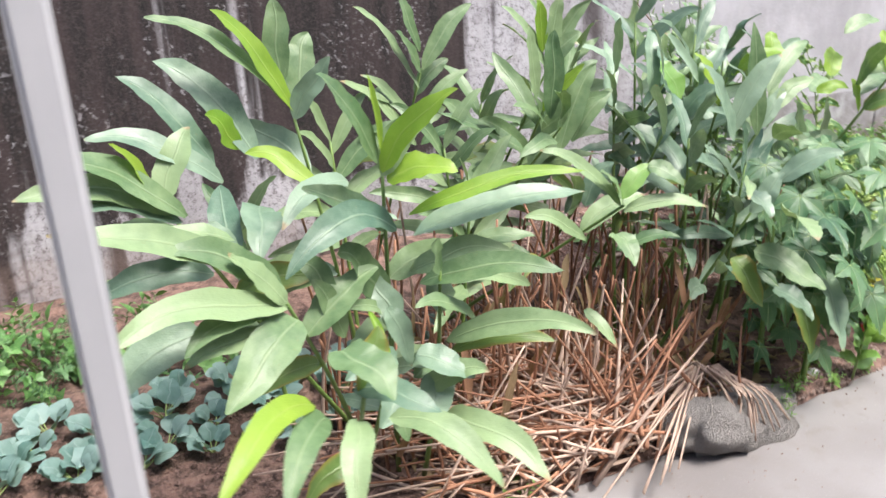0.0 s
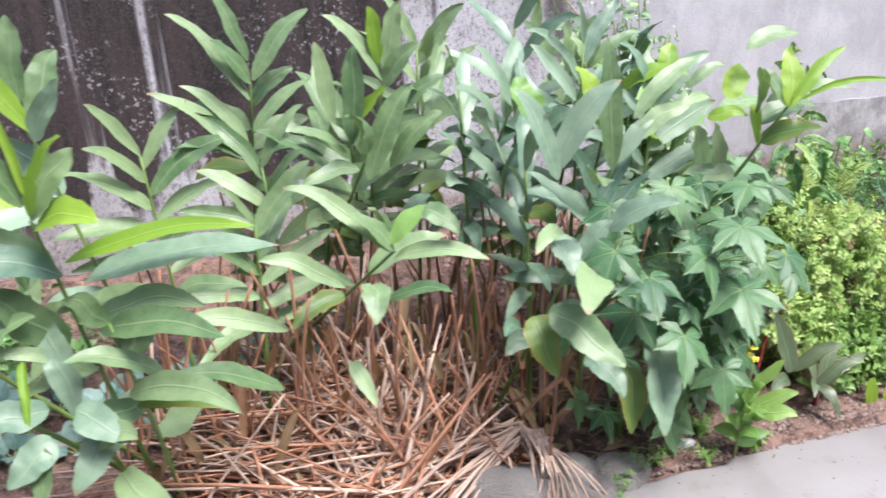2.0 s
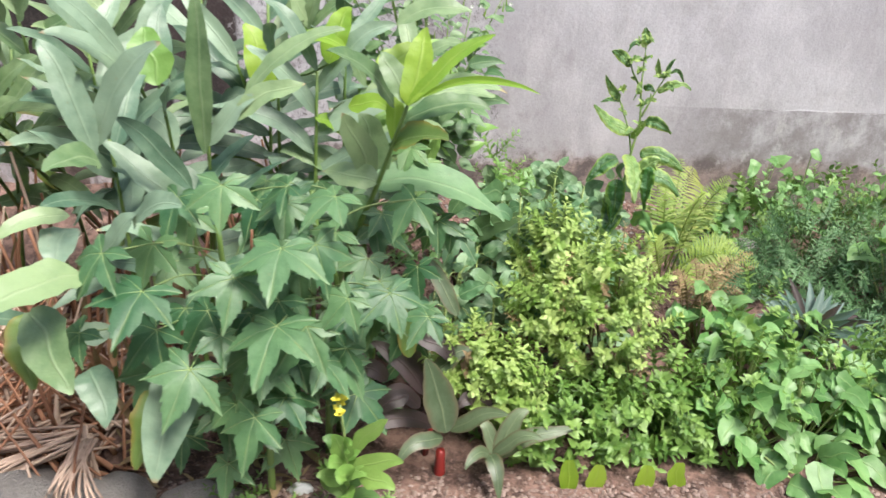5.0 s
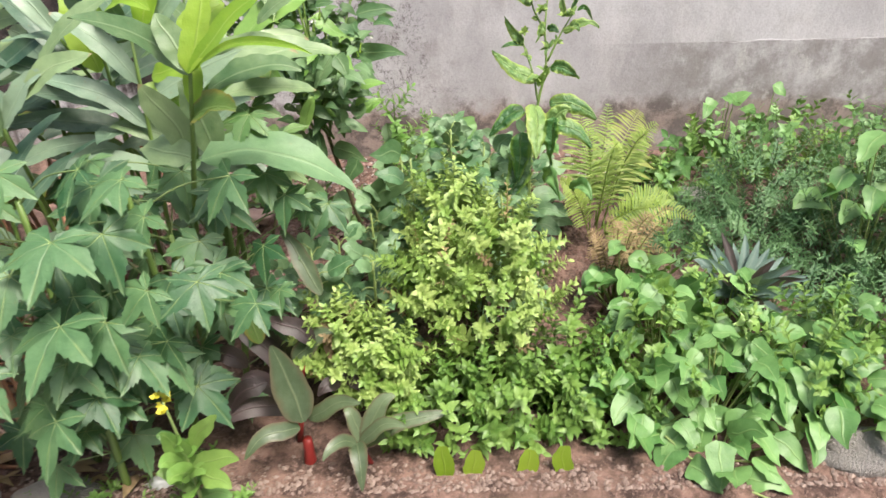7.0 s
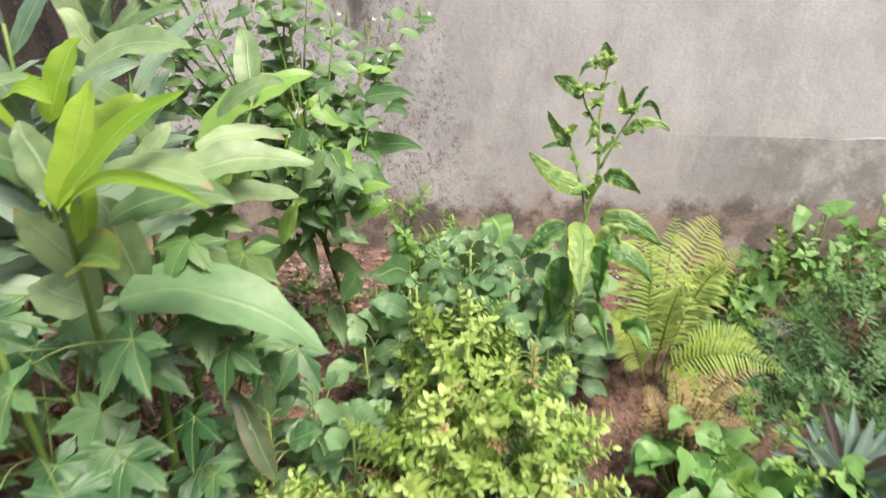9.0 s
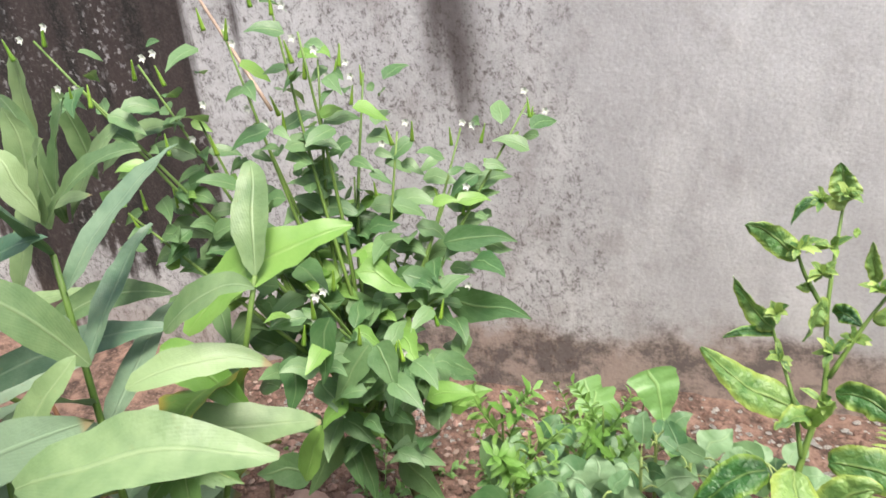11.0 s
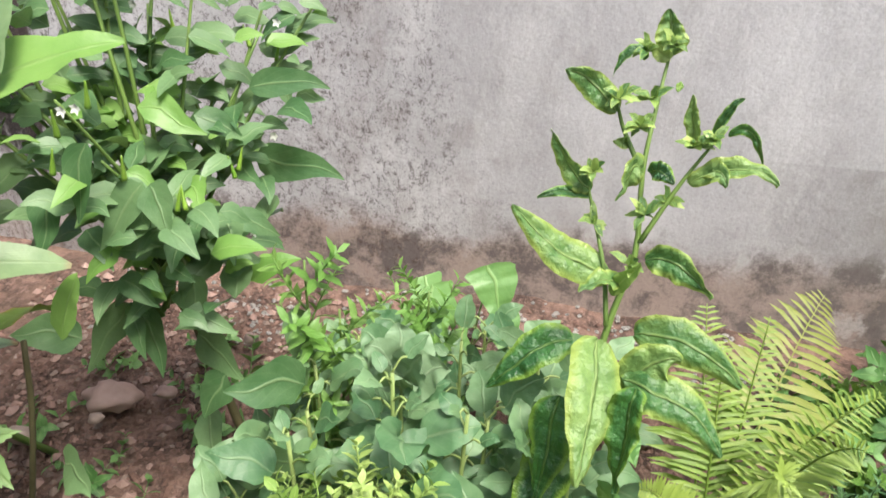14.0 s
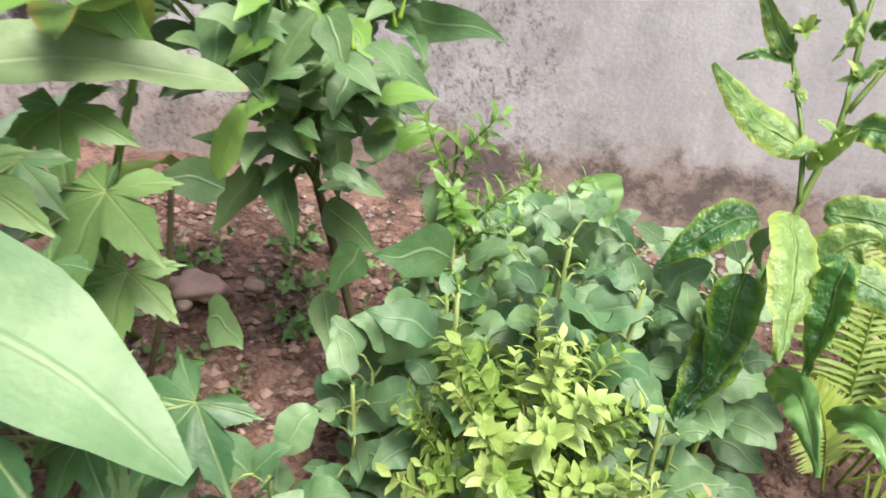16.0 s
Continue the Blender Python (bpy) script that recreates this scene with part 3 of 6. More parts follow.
# stem leaning to the seedlings
g = ginger((1.26, 1.94, 0.04), (0.96, 1.40, 0.81), 190, 3, 0.18, ginger_mat, 0, first=0.7)
leaf(g, (0.98, 1.40, 0.77), (0.80, 1.25, 0.69), 0.096, ginger_mat, oval, sag=0.02)
leaf(g, (0.96, 1.40, 0.80), (0.63, 1.25, 0.85), 0.068, ginger_mat, sag=0.04)
leaf(g, (0.93, 1.40, 0.80), (0.75, 1.30, 0.79), 0.056, ginger_mat)
leaf(g, (0.92, 1.42, 0.86), (0.58, 1.35, 1.03), 0.070, ginger_mat, sag=0.03)
leaf(g, (0.80, 1.42, 0.78), (0.62, 1.35, 0.70), 0.084, ginger_blue, oval)
leaf(g, (0.96, 1.42, 0.83), (0.75, 1.38, 0.96), 0.068, ginger_mat)

g = ginger((1.29, 1.98, 0.05), (0.78, 1.60, 0.99), 200, 4, 0.2, ginger_mat, 0, first=0.6)
leaf(g, (0.77, 1.60, 1.00), (0.70, 1.55, 1.13), 0.030, young_mat, fold=0.5)
leaf(g, (0.82, 1.60, 0.96), (0.58, 1.50, 1.12), 0.068, ginger_mat)
leaf(g, (0.80, 1.60, 0.97), (0.53, 1.50, 1.06), 0.068, ginger_mat)
leaf(g, (0.81, 1.60, 0.95), (0.58, 1.50, 1.02), 0.056, ginger_blue)
leaf(g, (0.91, 1.65, 1.01), (0.66, 1.65, 1.13), 0.062, ginger_blue)
leaf(g, (0.86, 1.62, 0.82), (0.60, 1.60, 0.80), 0.068, ginger_blue)

g = ginger((1.35, 2.08, 0.06), (1.16, 1.97, 1.08), 160, 4, 0.2, ginger_blue, 0, first=0.55)
leaf(g, (1.16, 1.97, 1.10), (0.98, 1.95, 1.36), 0.065, young_mat)
leaf(g, (1.15, 1.97, 1.12), (0.83, 1.95, 1.35), 0.065, ginger_mat)
leaf(g, (1.14, 1.99, 1.17), (1.15, 2.02, 1.38), 0.072, ginger_mat)
leaf(g, (1.17, 1.97, 1.10), (1.24, 2.04, 1.29), 0.085, ginger_mat)
leaf(g, (0.94, 1.94, 0.99), (0.75, 1.99, 1.22), 0.078, ginger_blue)
leaf(g, (1.05, 1.96, 0.99), (0.84, 2.06, 1.24), 0.097, ginger_blue)
leaf(g, (1.01, 1.97, 1.02), (0.93, 1.92, 1.12), 0.065, young_mat)
leaf(g, (0.93, 1.85, 0.96), (0.90, 1.62, 0.82), 0.072, ginger_blue, sag=-0.01)
leaf(g, (1.00, 1.75, 0.92), (0.96, 1.60, 0.84), 0.092, ginger_blue, oval)
leaf(g, (1.15, 1.78, 0.94), (1.00, 1.85, 1.03), 0.057, young_mat)
leaf(g, (1.23, 1.78, 0.94), (1.01, 1.60, 0.90), 0.064, ginger_blue)

# bluish lower leaves inside the clump
g = ginger((1.25, 1.89, 0.03), (1.22, 1.50, 0.65), 120, 3, 0.16, ginger_blue, 0, first=0.5, label="low ginger shoot with bluish leaves")
leaf(g, (1.20, 1.45, 0.61), (1.06, 1.38, 0.62), 0.070, ginger_blue, oval)
leaf(g, (1.25, 1.45, 0.60), (1.36, 1.38, 0.55), 0.075, ginger_blue, oval)
leaf(g, (1.21, 1.42, 0.55), (1.12, 1.36, 0.50), 0.075, ginger_blue, oval)
leaf(g, (1.32, 1.45, 0.53), (1.23, 1.38, 0.44), 0.079, ginger_blue, oval)
leaf(g, (1.21, 1.52, 0.70), (1.25, 1.48, 0.56), 0.062, ginger_blue)
leaf(g, (1.16, 1.42, 0.55), (1.18, 1.36, 0.45), 0.066, ginger_mat, oval)
leaf(g, (1.03, 1.55, 0.84), (1.11, 1.50, 0.71), 0.062, ginger_mat)
leaf(g, (1.10, 1.50, 0.66), (1.04, 1.50, 0.81), 0.053, ginger_mat)
leaf(g, (0.93, 1.38, 0.75), (0.75, 1.34, 0.75), 0.053, ginger_mat)
leaf(g, (0.90, 1.55, 0.91), (0.70, 1.52, 0.93), 0.048, ginger_mat)
leaf(g, (0.86, 1.60, 0.94), (0.90, 1.56, 0.85), 0.053, ginger_blue)
leaf(g, (1.47, 1.60, 0.77), (1.63, 1.55, 0.79), 0.050, ginger_mat)
leaf(g, (1.43, 1.50, 0.63), (1.25, 1.45, 0.72), 0.050, ginger_mat)

# tall stem against the dark wall
g = ginger((1.60, 2.84, 0.12), (1.70, 2.36, 1.13), 10, 6, 0.2, ginger_mat, 0, first=0.62)
leaf(g, (1.69, 2.36, 1.08), (1.48, 2.36, 1.35), 0.059, ginger_mat)
leaf(g, (1.70, 2.36, 1.20), (1.62, 2.36, 1.41), 0.050, ginger_mat)
leaf(g, (1.71, 2.36, 1.14), (1.90, 2.36, 1.34), 0.067, ginger_mat)
leaf(g, (1.67, 2.36, 0.95), (1.49, 2.36, 1.14), 0.050, ginger_mat)
leaf(g, (1.67, 2.36, 0.89), (1.40, 2.30, 1.13), 0.055, ginger_mat)
leaf(g, (1.67, 2.36, 0.89), (1.45, 2.30, 0.96), 0.046, ginger_mat)
leaf(g, (1.69, 2.36, 0.98), (1.88, 2.36, 1.13), 0.050, ginger_mat)
leaf(g, (1.69, 2.36, 0.89), (1.88, 2.30, 0.94), 0.045, ginger_mat)

# stems behind the straw
g = ginger((1.83, 2.75, 0.10), (1.99, 1.96, 0.97), 30, 4, 0.18, ginger_mat, 0, first=0.5)
leaf(g, (1.90, 1.96, 1.06), (1.87, 1.96, 1.28), 0.055, ginger_mat)
leaf(g, (1.95, 1.96, 1.00), (1.98, 1.98, 1.26), 0.067, ginger_mat)
leaf(g, (1.99, 1.97, 0.89), (2.13, 1.98, 1.15), 0.076, ginger_mat)
leaf(g, (1.93, 1.94, 0.98), (1.78, 1.90, 1.06), 0.046, ginger_mat)
leaf(g, (2.06, 2.00, 0.91), (2.22, 2.00, 1.06), 0.059, ginger_mat)
leaf(g, (1.96, 1.94, 0.93), (1.79, 1.88, 0.91), 0.050, ginger_mat)
leaf(g, (2.02, 1.94, 0.69), (1.97, 1.85, 0.84), 0.085, ginger_mat, oval)
leaf(g, (2.07, 1.94, 0.71), (2.15, 1.90, 0.85), 0.07, ginger_blue, oval)

g = ginger((1.92, 2.76, 0.12), (2.09, 2.20, 1.11), 0, 5, 0.2, ginger_mat, 0, first=0.6)
leaf(g, (2.09, 2.20, 1.13), (1.92, 2.20, 1.33), 0.050, ginger_mat)
leaf(g, (2.10, 2.20, 1.14), (2.15, 2.20, 1.36), 0.063, ginger_mat)
leaf(g, (2.08, 2.20, 1.18), (2.06, 2.20, 1.35), 0.05, young_mat)
leaf(g, (2.14, 2.15, 1.05), (2.27, 2.15, 1.14), 0.050, ginger_mat)

g = ginger((1.65, 2.52, 0.06), (1.99, 1.65, 0.79), 200, 3, 0.2, ginger_mat, 0, first=0.7)
leaf(g, (1.99, 1.65, 0.77), (2.21, 1.55, 0.77), 0.050, ginger_mat)
leaf(g, (1.98, 1.65, 0.79), (1.74, 1.70, 0.97), 0.050, ginger_mat)
leaf(g, (1.98, 1.65, 0.81), (2.10, 1.65, 0.89), 0.06, shoot_mat)
leaf(g, (2.07, 1.65, 0.89), (2.14, 1.58, 0.84), 0.06, ginger_mat, oval)
leaf(g, (1.97, 1.65, 0.66), (2.11, 1.55, 0.70), 0.050, ginger_mat)
leaf(g, (1.92, 1.60, 0.73), (1.91, 1.50, 0.67), 0.07, ginger_mat, oval)
leaf(g, (1.86, 1.65, 0.71), (1.66, 1.65, 0.81), 0.050, ginger_mat)
leaf(g, (1.86, 1.65, 0.50), (1.90, 1.55, 0.41), 0.046, ginger_mat)
leaf(g, (1.68, 1.60, 0.48), (1.44, 1.50, 0.61), 0.063, ginger_mat, sag=0.03)
leaf(g, (1.71, 1.70, 0.59), (1.43, 1.65, 0.66), 0.055, ginger_mat)

# stems in the middle, with pale upright leaves
for pxy, q_top, turn, mm in (((2.02, 2.10, 0.90), (2.09, 2.95, 0.10), 20, ginger_mat), ((2.22, 2.25, 1.09), (2.36, 2.88, 0.14), 70, ginger_mat),
                             ((1.95, 2.00, 1.02), (2.05, 2.84, 0.10), 130, young_mat), ((2.39, 1.95, 0.90), (2.53, 2.59, 0.08), 30, ginger_blue),
                             ((2.68, 2.10, 1.04), (2.82, 2.68, 0.10), 0, ginger_blue), ((2.43, 2.00, 1.06), (2.46, 2.86, 0.10), 50, ginger_blue)):
    ginger(q_top, pxy, turn, 10, 0.28, ginger_mat if mm is young_mat else mm, 1 if mm is young_mat else 0, first=0.5, width=0.05)
for bx, by, cx, cy, cz, turn in ((1.62, 2.0, 1.66, 1.95, 0.8, 40), (1.85, 2.35, 1.95, 2.4, 1.0, 100), (2.2, 2.4, 2.25, 2.42, 1.2, 10), (2.35, 2.1, 2.3, 2.1, 1.1, 60),
                                 (2.5, 2.25, 2.55, 2.3, 1.25, 150), (2.7, 2.2, 2.75, 2.2, 1.2, 30), (2.45, 1.9, 2.42, 1.86, 0.9, 80), (1.4, 2.3, 1.35, 2.3, 0.95, 20),
                                 (1.1, 2.1, 1.0, 2.1, 0.75, 120), (2.85, 2.05, 2.9, 2.0, 1.05, 20),
                                 (2.6, 1.85, 2.62, 1.8, 0.8, 10), (1.75, 2.2, 1.7, 2.2, 0.9, 150),
                                 (2.95, 2.25, 2.95, 2.25, 1.1, 70)):
    ginger(on_soil(bx, by), (cx, cy, cz), turn, 10, 0.25, ginger_blue if bx > 2.3 else ginger_mat, 0, first=0.5 if bx > 2.4 else 0.55, width=0.045)

# clump before the lobed plant
g = ginger((2.30, 1.90, 0.04), (2.46, 1.62, 0.70), 180, 2, 0.16, ginger_blue, 0, first=0.6)
leaf(g, (2.47, 1.50, 0.72), (2.35, 1.30, 0.72), 0.095, ginger_mat, oval, sag=0.02, label="broad pale ginger leaf")
leaf(g, (2.35, 1.50, 0.63), (2.48, 1.35, 0.53), 0.1, ginger_mat, oval, sag=0.01)
leaf(g, (2.32, 1.55, 0.60), (2.35, 1.45, 0.47), 0.09, old_mat, oval)
leaf(g, (2.45, 1.50, 0.49), (2.51, 1.40, 0.41), 0.08, ginger_blue, oval)
leaf(g, (2.65, 1.50, 0.51), (2.61, 1.36, 0.30), 0.11, ginger_blue, oval, sag=0.02)
leaf(g, (2.58, 1.52, 0.42), (2.55, 1.42, 0.28), 0.08, old_mat, oval)
leaf(g, (2.55, 1.60, 0.79), (2.69, 1.50, 0.88), 0.07, ginger_blue, oval)
leaf(g, (2.50, 1.60, 0.93), (2.46, 1.45, 0.96), 0.07, ginger_mat, oval)
leaf(g, (2.42, 1.60, 0.81), (2.31, 1.50, 0.79), 0.046, ginger_mat)
leaf(g, (2.31, 1.60, 0.54), (2.21, 1.45, 0.61), 0.046, ginger_blue)
leaf(g, (2.41, 1.60, 0.78), (2.41, 1.50, 0.72), 0.08, ginger_blue, oval)

g = ginger((2.54, 2.26, 0.06), (2.67, 1.80, 0.91), 20, 3, 0.2, ginger_blue, 0, first=0.6)
leaf(g, (2.66, 1.80, 0.89), (2.66, 1.85, 1.25), 0.071, ginger_mat, sag=0.02)
leaf(g, (2.45, 1.70, 0.91), (2.35, 1.75, 1.15), 0.071, ginger_blue)
leaf(g, (2.44, 1.72, 0.92), (2.62, 1.70, 1.16), 0.076, ginger_blue)
leaf(g, (2.73, 1.80, 0.97), (2.90, 1.80, 1.06), 0.059, ginger_mat)
leaf(g, (2.75, 1.85, 1.02), (2.98, 1.90, 1.17), 0.059, ginger_mat)
g = ginger(on_soil(2.72, 2.3), (2.79, 2.07, 1.05), 70, 4, 0.2, ginger_blue, 0, first=0.6, label="ginger stem with broad yellow-green young leaves")
leaf(g, (2.77, 2.08, 0.95), (2.7, 2.14, 1.14), 0.086, young_mat, oval, sag=0.02)
leaf(g, (2.79, 2.05, 1.06), (2.98, 1.95, 1.12), 0.06, young_mat, sag=0.04)
leaf(g, (2.93, 2.0, 1.07), (2.98, 2.06, 1.2), 0.071, young_mat, oval)
stem(g, [(2.79, 2.07, 1.02), (2.87, 2.04, 1.03), (2.93, 2.0, 1.07)], 0.004, 0.003, stem_mat, "branch")
g = ginger(on_soil(2.5, 2.25), (2.5, 2.01, 1.02), 110, 5, 0.2, ginger_blue, 0, first=0.55)
leaf(g, (2.5, 2.0, 1.0), (2.46, 2.06, 1.13), 0.093, shoot_mat, oval, label="rounded bright young leaf")

# stem that leans to the pale bush
g = ginger((2.97, 1.95, 0.57), (3.13, 1.69, 1.05), 160, 3, 0.16, ginger_mat, 0, first=0.55, label="leaning ginger stem with bright young leaves")
stem(g, [on_soil(2.85, 1.95), (2.97, 1.95, 0.57)], 0.0085, 0.008, stem_mat)
leaf(g, (3.13, 1.68, 1.05), (3.17, 1.76, 1.2), 0.064, young_mat, oval, sag=0.01)
leaf(g, (3.13, 1.68, 1.05), (3.31, 1.71, 1.2), 0.04, young_mat, sag=0.02)
leaf(g, (3.16, 1.67, 1.07), (3.39, 1.56, 1.11), 0.02, young_mat, fold=0.6)
leaf(g, (3.06, 1.86, 1.05), (3.15, 1.92, 1.13), 0.074, young_mat, oval)
leaf(g, (2.99, 1.85, 1.0), (3.09, 1.80, 1.01), 0.048, young_mat, oval)
leaf(g, (3.1, 1.80, 1.04), (3.1, 1.76, 0.93), 0.042, young_mat, oval)
leaf(g, (3.12, 1.77, 1.05), (3.34, 1.68, 1.08), 0.055, ginger_mat, sag=0.03)
leaf(g, (3.10, 1.78, 1.02), (2.97, 1.60, 1.17), 0.063, ginger_mat)
leaf(g, (3.12, 1.80, 0.98), (3.32, 1.80, 1.02), 0.071, ginger_mat)
leaf(g, (3.04, 1.85, 0.80), (2.98, 1.80, 1.00), 0.071, ginger_mat)
leaf(g, (3.035, 1.92, 0.78), (3.392, 1.925, 0.690), 0.13, grey_mat, oval, sag=0.05, up=V(0.1, -0.35, 1), label="broad arching pale ginger leaf")
leaf(g, (3.10, 1.85, 1.19), (3.27, 1.85, 1.23), 0.059, ginger_mat)

# stems beside the chilli bush
g = ginger(on_soil(2.88, 2.3), (3.14, 2.40, 1.01), 100, 3, 0.2, ginger_mat, 0, first=0.6)
leaf(g, (3.02, 2.37, 0.92), (3.25, 2.51, 1.045), 0.095, shoot_mat, label="bright arching ginger leaf")
leaf(g, (3.19, 2.35, 0.69), (3.23, 2.36, 0.79), 0.04, shoot_mat)
leaf(g, (3.05, 2.28, 0.95), (3.16, 2.30, 0.85), 0.06, shoot_mat, oval)
leaf(g, (2.98, 2.14, 0.84), (3.245, 2.335, 0.815), 0.09, ginger_mat, oval, sag=0.03)
leaf(g, (2.74, 2.35, 0.97), (2.75, 2.45, 1.14), 0.05, ginger_mat)
leaf(g, (2.76, 2.55, 1.10), (2.72, 2.55, 1.26), 0.05, ginger_mat)
leaf(g, (2.77, 2.55, 1.11), (2.94, 2.55, 1.19), 0.05, ginger_mat)
leaf(g, (2.79, 2.40, 1.07), (2.77, 2.40, 1.26), 0.055, ginger_mat)
leaf(g, (2.82, 2.40, 1.12), (2.89, 2.40, 1.27), 0.05, ginger_mat)
leaf(g, (2.77, 2.45, 1.06), (2.65, 2.50, 1.26), 0.05, ginger_mat)
leaf(g, (2.78, 2.45, 1.06), (2.90, 2.50, 1.22), 0.045, ginger_mat)
leaf(g, (2.75, 2.35, 0.90), (2.97, 2.42, 0.96), 0.06, ginger_mat)
leaf(g, (2.68, 2.40, 1.02), (2.84, 2.45, 1.11), 0.045, ginger_mat)
leaf(g, (2.70, 2.50, 1.16), (2.71, 2.50, 1.33), 0.045, ginger_mat)
g = ginger(on_soil(2.82, 2.1), (3.01, 2.05, 0.91), 30, 3, 0.2, ginger_mat, 0, first=0.6)
leaf(g, (3.11, 2.15, 0.98), (3.26, 2.23, 0.98), 0.046, ginger_mat)
leaf(g, (3.12, 1.98, 0.98), (3.36, 2.07, 0.985), 0.075, ginger_mat, oval, sag=0.02)
leaf(g, (3.14, 2.20, 1.03), (3.28, 2.20, 1.10), 0.045, ginger_mat)
leaf(g, (3.00, 2.05, 0.86), (3.19, 2.15, 0.94), 0.05, shoot_mat)
leaf(g, (3.06, 1.95, 0.78), (3.01, 1.95, 0.96), 0.085, ginger_mat, oval)
leaf(g, (2.84, 2.35, 1.10), (2.77, 2.35, 1.21), 0.050, ginger_mat)
leaf(g, (2.83, 2.35, 1.10), (2.88, 2.35, 1.23), 0.050, ginger_mat)
leaf(g, (2.84, 2.35, 1.10), (3.04, 2.35, 1.21), 0.050, ginger_mat)
leaf(g, (3.01, 2.20, 0.97), (2.90, 2.10, 1.14), 0.059, ginger_mat)
leaf(g, (2.98, 2.05, 0.87), (2.89, 2.00, 0.93), 0.06, young_mat)


# ---- plant with lobed leaves ----
def lobed_leaf(parent, at, size, face, spin, mat):
    """A palmate leaf with five pointed lobes; at is where its stalk joins it, face the way it looks."""
    face = Vector(face).normalized()
    down = (V(0, 0, -1) - face * face.dot(V(0, 0, -1)))
    down = down.normalized() if down.length > 0.05 else V(0, -1, 0)
    side = face.cross(down)
    at = Vector(at) - parent.location
    verts, faces, uvs = [at + face * 0.002], [], [(0.0, 0.5)]
    tips = ((-118, 0.62), (-62, 0.86), (0, 1.0), (62, 0.86), (118, 0.62))
    ring = []
    for i, (ang, ln) in enumerate(tips):
        wide = rng.uniform(0.92, 1.06)
        for off, r in ((-31, 0.54), (-25, 0.6), (-20, 0.69), (-17, 0.68), (-13, 0.8), (-10, 0.785), (-6, 0.91), (-4, 0.905), (0, 1.06), (4, 0.905), (6, 0.91), (10, 0.785), (13, 0.8), (17, 0.68), (20, 0.69), (25, 0.6)):
            ring.append((ang + off, r * ln * wide * (0.95 + 0.09 * rng.random()), off, r))
    ring.append((tips[-1][0] + 30, 0.22, -30, 0.3))
    for ang, r, off, rr in ring:
        a = radians(ang + spin)
        d = down * math.cos(a) + side * math.sin(a)
        droop = face * (size * 0.06 * noise.noise(V(ang * 0.05, spin, size * 90))) - face * (0.17 * r * r * size) + face * (abs(off) / 31 * 0.06 * size) + V(0, 0, -0.12 * r * r * size)
        verts.append(at + d * (r * size) + droop)
        uvs.append((rr, 0.5 + off / 62))
    inner = len(verts)
    for ang, r, off, rr in ring:
        a = radians(ang + spin)
        verts.append(at + (down * math.cos(a) + side * math.sin(a)) * (min(r, 0.6) * 0.55 * size) + face * (abs(off) / 31 * 0.02 * size))
        uvs.append((rr * 0.4, 0.5 + off / 62))
    m = len(ring)
    for i in range(m - 1):
        faces.append((inner + i, 1 + i, 2 + i, inner + i + 1))
        faces.append((0, inner + i, inner + i + 1))
    ob = mesh_object("leaf", verts, faces, mat, parent, uvs)
    g2 = Geo()
    for ang, ln in tips:
        a = radians(ang + spin)
        d = down * math.cos(a) + side * math.sin(a)
        pts = [at + d * (ln * size * s) - face * (0.17 * (ln * s) ** 2 * size) + V(0, 0, -0.12 * (ln * s) ** 2 * size) + face * 0.002 for s in (0.0, 0.3, 0.6, 0.92)]
        g2.tube(pts, size * 0.008, size * 0.002, 4)
    g2.made("vein", pale_stem, ob)
    return ob


def lobed_plant(base, label, spots, tall, fill=12, scale=1.04, mat=None, sway=1.0):
    base = Vector(base)
    plant = thing("lobed_leaf_plant", base, label, "leafy plant", "lobed-leaf plants")
    top = base + V(rng.uniform(-0.03, 0.03), rng.uniform(-0.03, 0.03), tall)
    stem(plant, [base, base.lerp(top, 0.5) + V(0.02, 0, 0), top], 0.011, 0.007, stem_mat)
    for (x, y, z), size in spots:
        face = V(rng.uniform(-0.55, 0.55) * sway, -0.65 + rng.uniform(-0.4, 0.4) * sway, 0.85 + rng.uniform(-0.3, 0.3) * sway)
        at = V(x, y, z)
        lobed_leaf(plant, at, size * scale, face, rng.uniform(-40, 40), mat or chaya_mat)
        h = min(tall, max(0.1, z - 0.12))
        s = base.lerp(top, h / tall)
        stem(plant, [s, s.lerp(at, 0.5) + V(0, 0, 0.03), at], 0.0024, 0.0017, leafstalk_mat, "petiole", 5)
    for k in range(fill):
        a = k * 2.4
        z = 0.16 + (tall - 0.1) * rng.random()
        at = V(base.x + math.cos(a) * rng.uniform(0.06, 0.24), base.y - 0.02 + math.sin(a) * rng.uniform(0.04, 0.17), z + base.z)
        lobed_leaf(plant, at, rng.uniform(0.08, 0.115), V(rng.uniform(-0.6, 0.6), -0.7, 0.8), rng.uniform(-40, 40), chaya_mat)
        stem(plant, [base + V(0, 0, z * 0.7), at], 0.0022, 0.0016, leafstalk_mat, "petiole", 4)
    return plant


